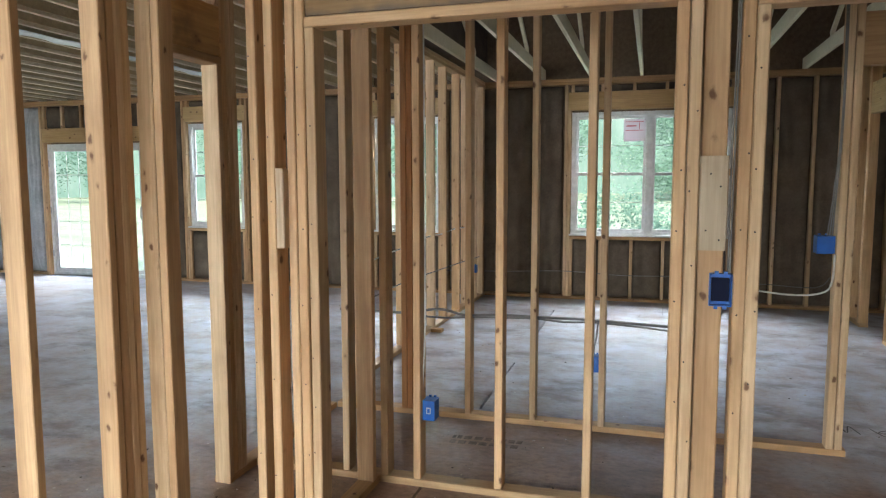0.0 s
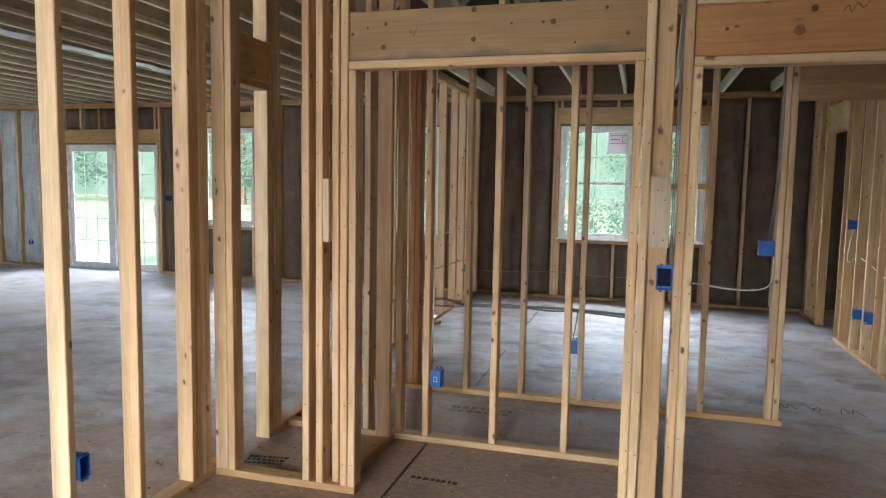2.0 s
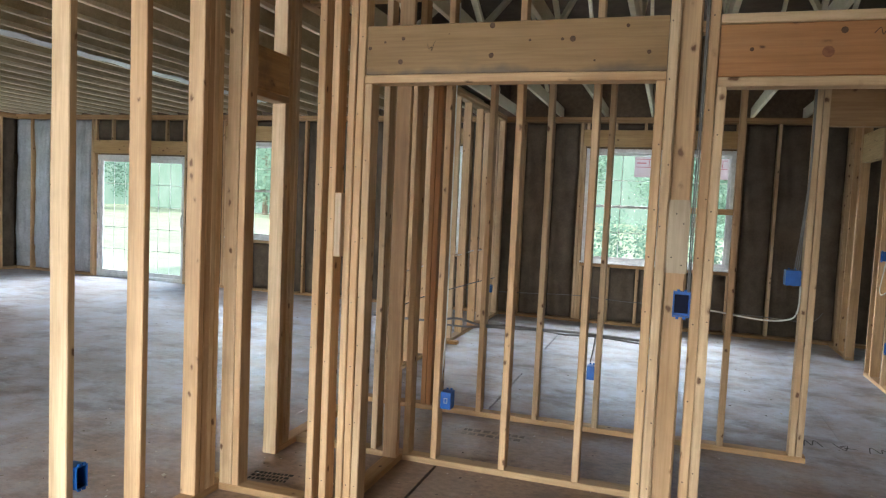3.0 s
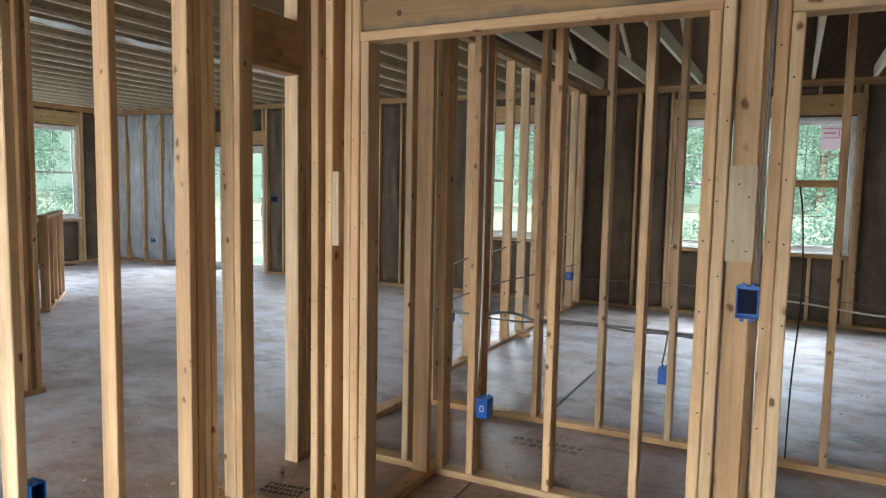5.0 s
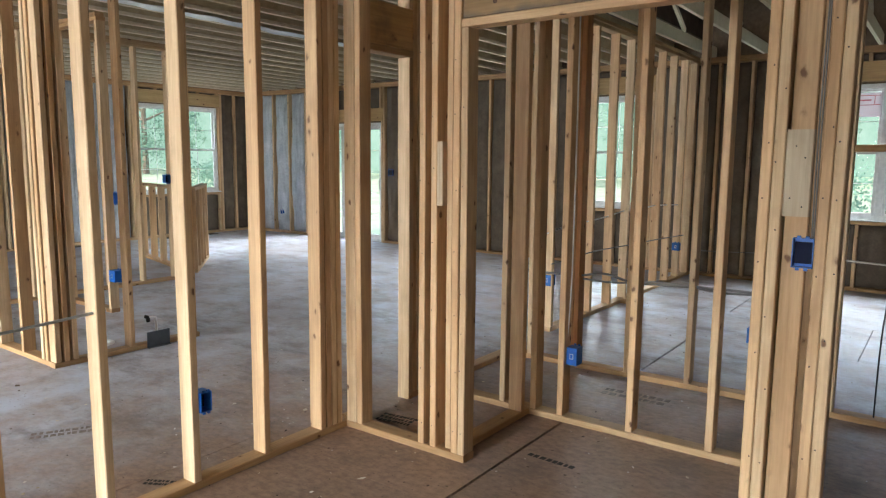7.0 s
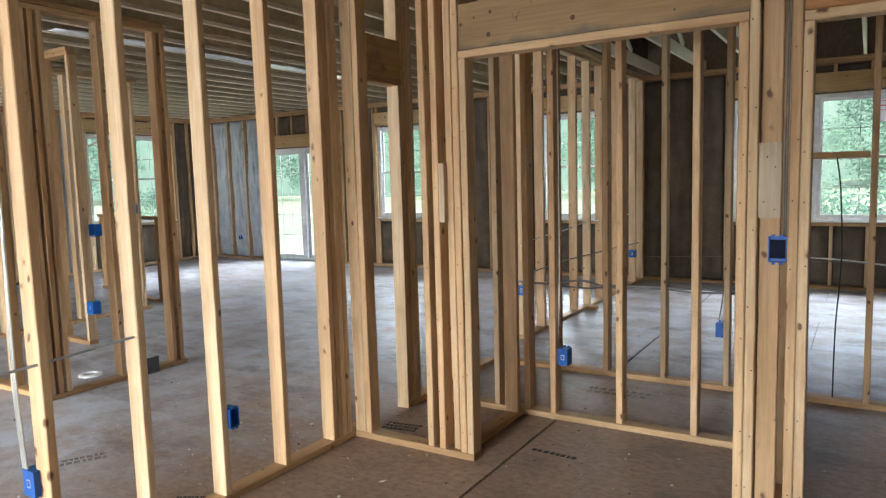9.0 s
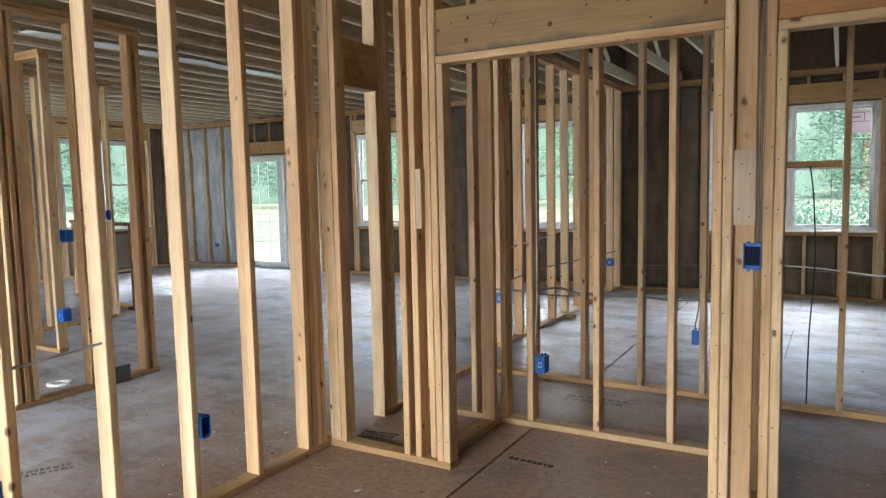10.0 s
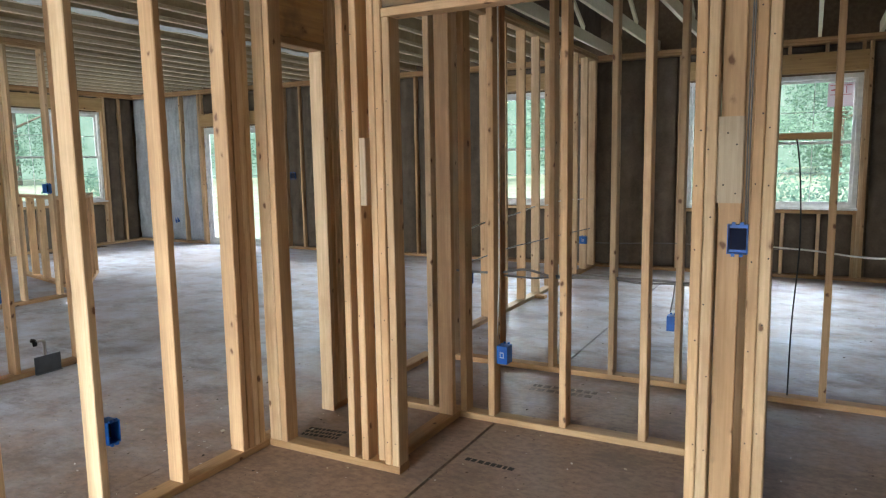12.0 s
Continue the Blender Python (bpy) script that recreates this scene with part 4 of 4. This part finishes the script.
cable([(hx, 5.0, 0.86), (hx, 5.43, 0.90), (hx, 5.84, 0.91), (hx, 6.30, 0.93), (hx, 6.72, 0.96), (hx, 7.14, 0.95), (hx, 7.66, 0.97), (hx, 8.46, 0.94)], 0.006, WHITECABLE, "white electrical cable threaded through studs")
cable([(hx + 0.05, 5.0, 0.60), (hx + 0.05, 5.85, 0.62), (hx + 0.05, 6.72, 0.60), (hx + 0.05, 7.65, 0.58), (hx + 0.05, 8.6, 0.55)])
ax = AX + W / 2
cable([(ax + 0.02, -0.15, 0.83), (ax + 0.02, 0.25, 0.85), (ax + 0.03, 0.66, 0.865), (ax + 0.02, 1.09, 0.885)], 0.006, plain("pale_grey_cable", (0.45, 0.46, 0.47), 0.4), "grey cable through the hall studs")
for k in range(3):
    o = 0.012 * k
    cable([(AX - 0.05 + o, 0.628, 0.45), (AX - 0.06 + o, 0.622, 0.75), (AX - 0.03 + 0.5 * o, 0.615, 1.2), (AX - 0.01 + 0.4 * o, 0.612, 1.7), (AX + 0.01 + 0.4 * o, 0.61, 2.3), (AX + 0.02 + 0.4 * o, 0.615, 2.70)], 0.0045, WHITECABLE, "white cable stapled down a stud")
    cable([(2.15 + o, FY - 0.012, 1.22), (2.17 + 0.6 * o, FY - 0.016, 1.45), (2.192 + 0.3 * o, FY - 0.012, 1.8), (2.19 + 0.4 * o, FY - 0.012, 2.3), (2.185 + 0.4 * o, FY - 0.01, 2.68)], 0.0032, CABLE, "grey cable stapled down a stud")
for k in range(2):
    cable([(1.484 + 0.006 * k, Y0 + 0.03, 1.22), (1.482 + 0.008 * k, Y0 + 0.02, 1.6), (1.487 + 0.006 * k, Y0 + 0.012, 2.1), (1.485 + 0.007 * k, Y0 + 0.03, 2.69)], 0.003, CABLE, "grey cable beside doubled studs")
cable([(0.172, DY + 0.045, 0.45), (0.187, DY + 0.05, 0.8), (0.185, DY + 0.06, 1.4), (0.182, DY + 0.06, 2.68)], 0.0045, WHITECABLE, "white cable stapled down a closet stud")
cable([(0.93, FY + 0.04, 0.485), (0.945, FY + 0.045, 0.58), (0.955, FY + 0.045, 0.68)], 0.005)
cable([(1.60, FY - 0.004, 1.55), (1.625, FY - 0.015, 1.35), (1.64, FY - 0.012, 0.95), (1.618, FY - 0.01, 0.5), (1.612, FY + 0.02, 0.05)], 0.0045, BLACK, "thin black cord hanging to the bottom plate", "cord")
cable([(IX + 0.045, 7.00, 1.18), (IX + 0.02, 6.99, 1.02), (IX - 0.006, 6.94, 0.90), (IX - 0.008, 6.86, 0.86), (IX + 0.02, 6.79, 0.90), (IX + 0.045, 6.70, 0.92)], 0.005, WHITECABLE, "white cable loop in the side wall")
cable([(IX + 0.045, 6.70, 0.92), (IX + 0.045, 6.36, 0.88), (IX + 0.045, 6.05, 0.82), (IX + 0.045, 5.80, 0.80)], 0.005, WHITECABLE, "white cable through the side wall")

# ---- loose and small things ----
scrap = thing("wood_scrap", -0.80, 6.62, 0, "small dark offcut of wood on the floor", "wood scrap")
beam(scrap, "offcut", -0.85, -0.74, 6.58, 6.66, 0.0005, 0.035, HEADER)

ring = thing("floor_drain", -3.49, 2.46, 0, "white plastic toilet flange set in the floor", "drain")
bm = bmesh.new()
segs = 24
prof = [(0.09, 0.0), (0.09, 0.012), (0.082, 0.016), (0.055, 0.016), (0.05, 0.012), (0.05, 0.0)]
loops = [[bm.verts.new((r * math.cos(2 * math.pi * k / segs), r * math.sin(2 * math.pi * k / segs), z)) for k in range(segs)] for r, z in prof]
for a, b in zip(loops, loops[1:]):
    for k in range(segs):
        bm.faces.new((a[k], a[(k + 1) % segs], b[(k + 1) % segs], b[k]))
mesh_part("flange", bm, PVC, ring, Matrix.Translation((-3.49, 2.46, 0.001)), "", True)

pad = thing("drain_box", LX + W + 0.02, 2.70, 0, "grey metal plate with a white pipe stub at the bathroom wall", "pipe stub")
bm = bmesh.new()
cuboid(bm, LX + W + 0.003, LX + W + 0.012, 2.61, 2.80, 0.0, 0.125)
cuboid(bm, LX + W + 0.012, LX + W + 0.03, 2.61, 2.80, 0.0, 0.004)
mesh_part("plate", bm, plain("dull_grey_plate", (0.13, 0.15, 0.17), 0.5, 0.3), pad)
tube("pipe_stub", [(LX + W / 2, 2.72, T), (LX + W / 2, 2.72, 0.19), (LX + W / 2, 2.71, 0.222), (LX + W / 2, 2.66, 0.225)], 0.011, PVC, pad, "white plastic pipe elbow")
tube("valve", [(LX + W / 2, 2.655, 0.195), (LX + W / 2, 2.65, 0.23), (LX + W / 2, 2.63, 0.24)], 0.016, BLACK, pad, "black valve cap")

# long silver strip hung under the joists
bm = bmesh.new()
rows = []
for i in range(60):
    y = 2.6 + 4.9 * i / 59
    x = -3.86 + 0.008 * math.sin(i * 0.21) - 0.004 * math.sin(i * 1.3)
    z = TOP - 0.012 - 0.004 * (0.5 + 0.5 * math.sin(i * 0.8))
    rows.append([bm.verts.new((x + dx + 0.008 * math.sin(i * 1.9 + 3 * dx * 40), y, z + 0.005 * math.sin(i * 1.1 + dx * 50))) for dx in (-0.09, -0.045, 0.0, 0.045, 0.09)])
for r, q in zip(rows, rows[1:]):
    for k in range(4):
        bm.faces.new((r[k], r[k + 1], q[k + 1], q[k]))
strip = mesh_part("foil_strip", bm, FILM, None, None, "", True)
mod = strip.modifiers.new("thickness", "SOLIDIFY")
mod.thickness = 0.004
tagged(strip, "long crinkled silver plastic strip under the joists", "foil strip")

# stickers on the upper panes
for u in (1.02, 1.93):
    st = thing("window_sticker", u, NORTH + 0.098, 2.1, "white paper window sticker with a red printed frame", "sticker", "window stickers")
    beam(st, "paper", u - 0.13, u + 0.13, NORTH + 0.100, NORTH + 0.1015, 2.00, 2.27, PAPER)
    for x0, x1, z0, z1 in ((u - 0.11, u + 0.11, 2.13, 2.138), (u - 0.11, u + 0.11, 2.235, 2.243), (u + 0.05, u + 0.058, 2.145, 2.23), (u - 0.10, u + 0.02, 2.18, 2.195)):
        beam(st, "print", x0, x1, NORTH + 0.0985, NORTH + 0.0998, z0, z1, REDINK)

# black prints on the subfloor
def stamp(x, y, turn, scale, rows, mat=FADED):
    m = pose(x, y, 0.0004, 0, 0, turn)
    rnd = random.Random(int(x * 100))
    bm = bmesh.new()
    for r in range(rows):
        u = -2.0 * scale
        while u < 2.0 * scale:
            w = rnd.uniform(0.18, 0.5) * scale
            cuboid(bm, u, u + w, (r - rows / 2) * 0.75 * scale, ((r - rows / 2) * 0.75 + 0.5) * scale, 0, 0.0006)
            u += w + rnd.uniform(0.08, 0.2) * scale
    mesh_part("print_mark", bm, mat, floor, m, "faded black print")


stamp(-0.60, 2.66, 8, 0.055, 3, INK)
stamp(0.37, 2.70, -3, 0.065, 1, INK)
stamp(-1.92, 1.40, 60, 0.07, 2)
stamp(0.345, 3.88, 2, 0.10, 2)
stamp(-0.95, 1.40, 30, 0.04, 2, INK)

# marker scrawl on the floor and on the headers
def scrawl(name, pts, radius, parent, m, mat=INK):
    ob = tube(name, pts, radius, mat)
    attach(ob, parent, m)
    return ob


for i, stroke in enumerate(([(0, 0), (0.15, 0.9), (0.3, 0.2), (0.5, 1.0), (0.7, 0.1)], [(0, 0.9), (0.3, 0.1), (0.5, 0.8), (0.2, 0.5), (0.8, 0.4)], [(0, 0.1), (0.2, 1.0), (0.45, 0.3), (0.6, 0.9), (0.9, 0.0)])):
    scrawl("marker_scrawl", [(2.36 + 0.2 * i + 0.17 * a, 4.60 + 0.15 * b, 0) for a, b in stroke], 0.005, floor, Matrix.Translation((0, 0, -0.003)))
scrawl("marker_note", [(0.30, 0, 2.26), (0.305, 0, 2.235), (0.32, 0, 2.245), (0.318, 0, 2.225), (0.335, 0, 2.27)], 0.0009, wall_b, Matrix.Translation((0, Y0 + 0.0115, 0)))
scrawl("marker_note", [(2.08, 0, 2.25), (2.10, 0, 2.27), (2.11, 0, 2.245), (2.13, 0, 2.28), (2.15, 0, 2.26), (2.17, 0, 2.285)], 0.0014, wall_r, Matrix.Translation((0, Y0 + 0.0115, 0)))

# nail heads on the pale blocks and posts
rnd = random.Random(11)
bm = bmesh.new()
def nail(x, y, z):
    bmesh.ops.create_circle(bm, cap_ends=True, radius=0.0032, segments=7, matrix=pose(x, y, z, 90, 0, 0))


for x0, z0 in ((1.41, 1.36), (1.45, 1.33), (1.42, 1.54), (1.45, 1.50)):
    nail(x0, Y0 - 0.0046, z0)
for px in (-0.021, 0.019, 1.325, 1.365, 1.519, 1.559, -0.228, -0.153):
    z = 0.15
    while z < 2.6:
        if z < 2.03 or px in (-0.021, 1.365, 1.519, -0.228, -0.153):
            nail(px + rnd.uniform(-0.01, 0.01), Y0 - 0.0042, z)
        z += rnd.uniform(0.18, 0.4)
nails = mesh_part("nail_heads", bm, plain("dark_nail", (0.05, 0.04, 0.035), 0.5, 0.6), wall_b)
nails["kind"] = "stuff"

# chips, sawdust lumps and scraps on the subfloor
verts, faces = [], []
rnd = random.Random(21)
for i in range(900):
    if i % 3:
        x, y = rnd.uniform(-5.5, 3.2), rnd.uniform(0.2, 8.6)
    else:
        x, y = rnd.gauss(-0.6, 1.2), rnd.gauss(2.2, 0.9)
    r, a = rnd.uniform(0.002, 0.011), rnd.uniform(0, 3.14)
    if rnd.random() < 0.06:
        r *= 2.2
    c, q = math.cos(a) * r, math.sin(a) * r
    k = rnd.uniform(0.25, 0.8)
    h = rnd.uniform(0.001, 0.004)
    base = len(verts)
    ring4 = [(c, q), (-q * k, c * k), (-c, -q), (q * k, -c * k)]
    verts += [(x + u, y + v, 0.0003) for u, v in ring4] + [(x + 0.8 * u, y + 0.8 * v, h) for u, v in ring4]
    faces += [tuple(base + m for m in f) for f in ((4, 5, 6, 7), (0, 1, 5, 4), (1, 2, 6, 5), (2, 3, 7, 6), (3, 0, 4, 7))]
me = bpy.data.meshes.new("debris")
me.from_pydata(verts, [], faces)
DEBRIS, xn, xl, xb = material("floor_debris", 0.8)
gi = xn.new("ShaderNodeNewGeometry")
xl.new(ramp(xn, xl, gi.outputs["Random Per Island"], [(0.0, (0.05, 0.035, 0.025)), (0.35, (0.12, 0.08, 0.05)), (0.6, (0.55, 0.45, 0.3)), (1.0, (0.75, 0.73, 0.7))]), xb.inputs["Base Color"])
me.materials.append(DEBRIS)
tagged(new("debris", me), "wood chips and white crumbs scattered on the subfloor", "debris", kind="stuff")
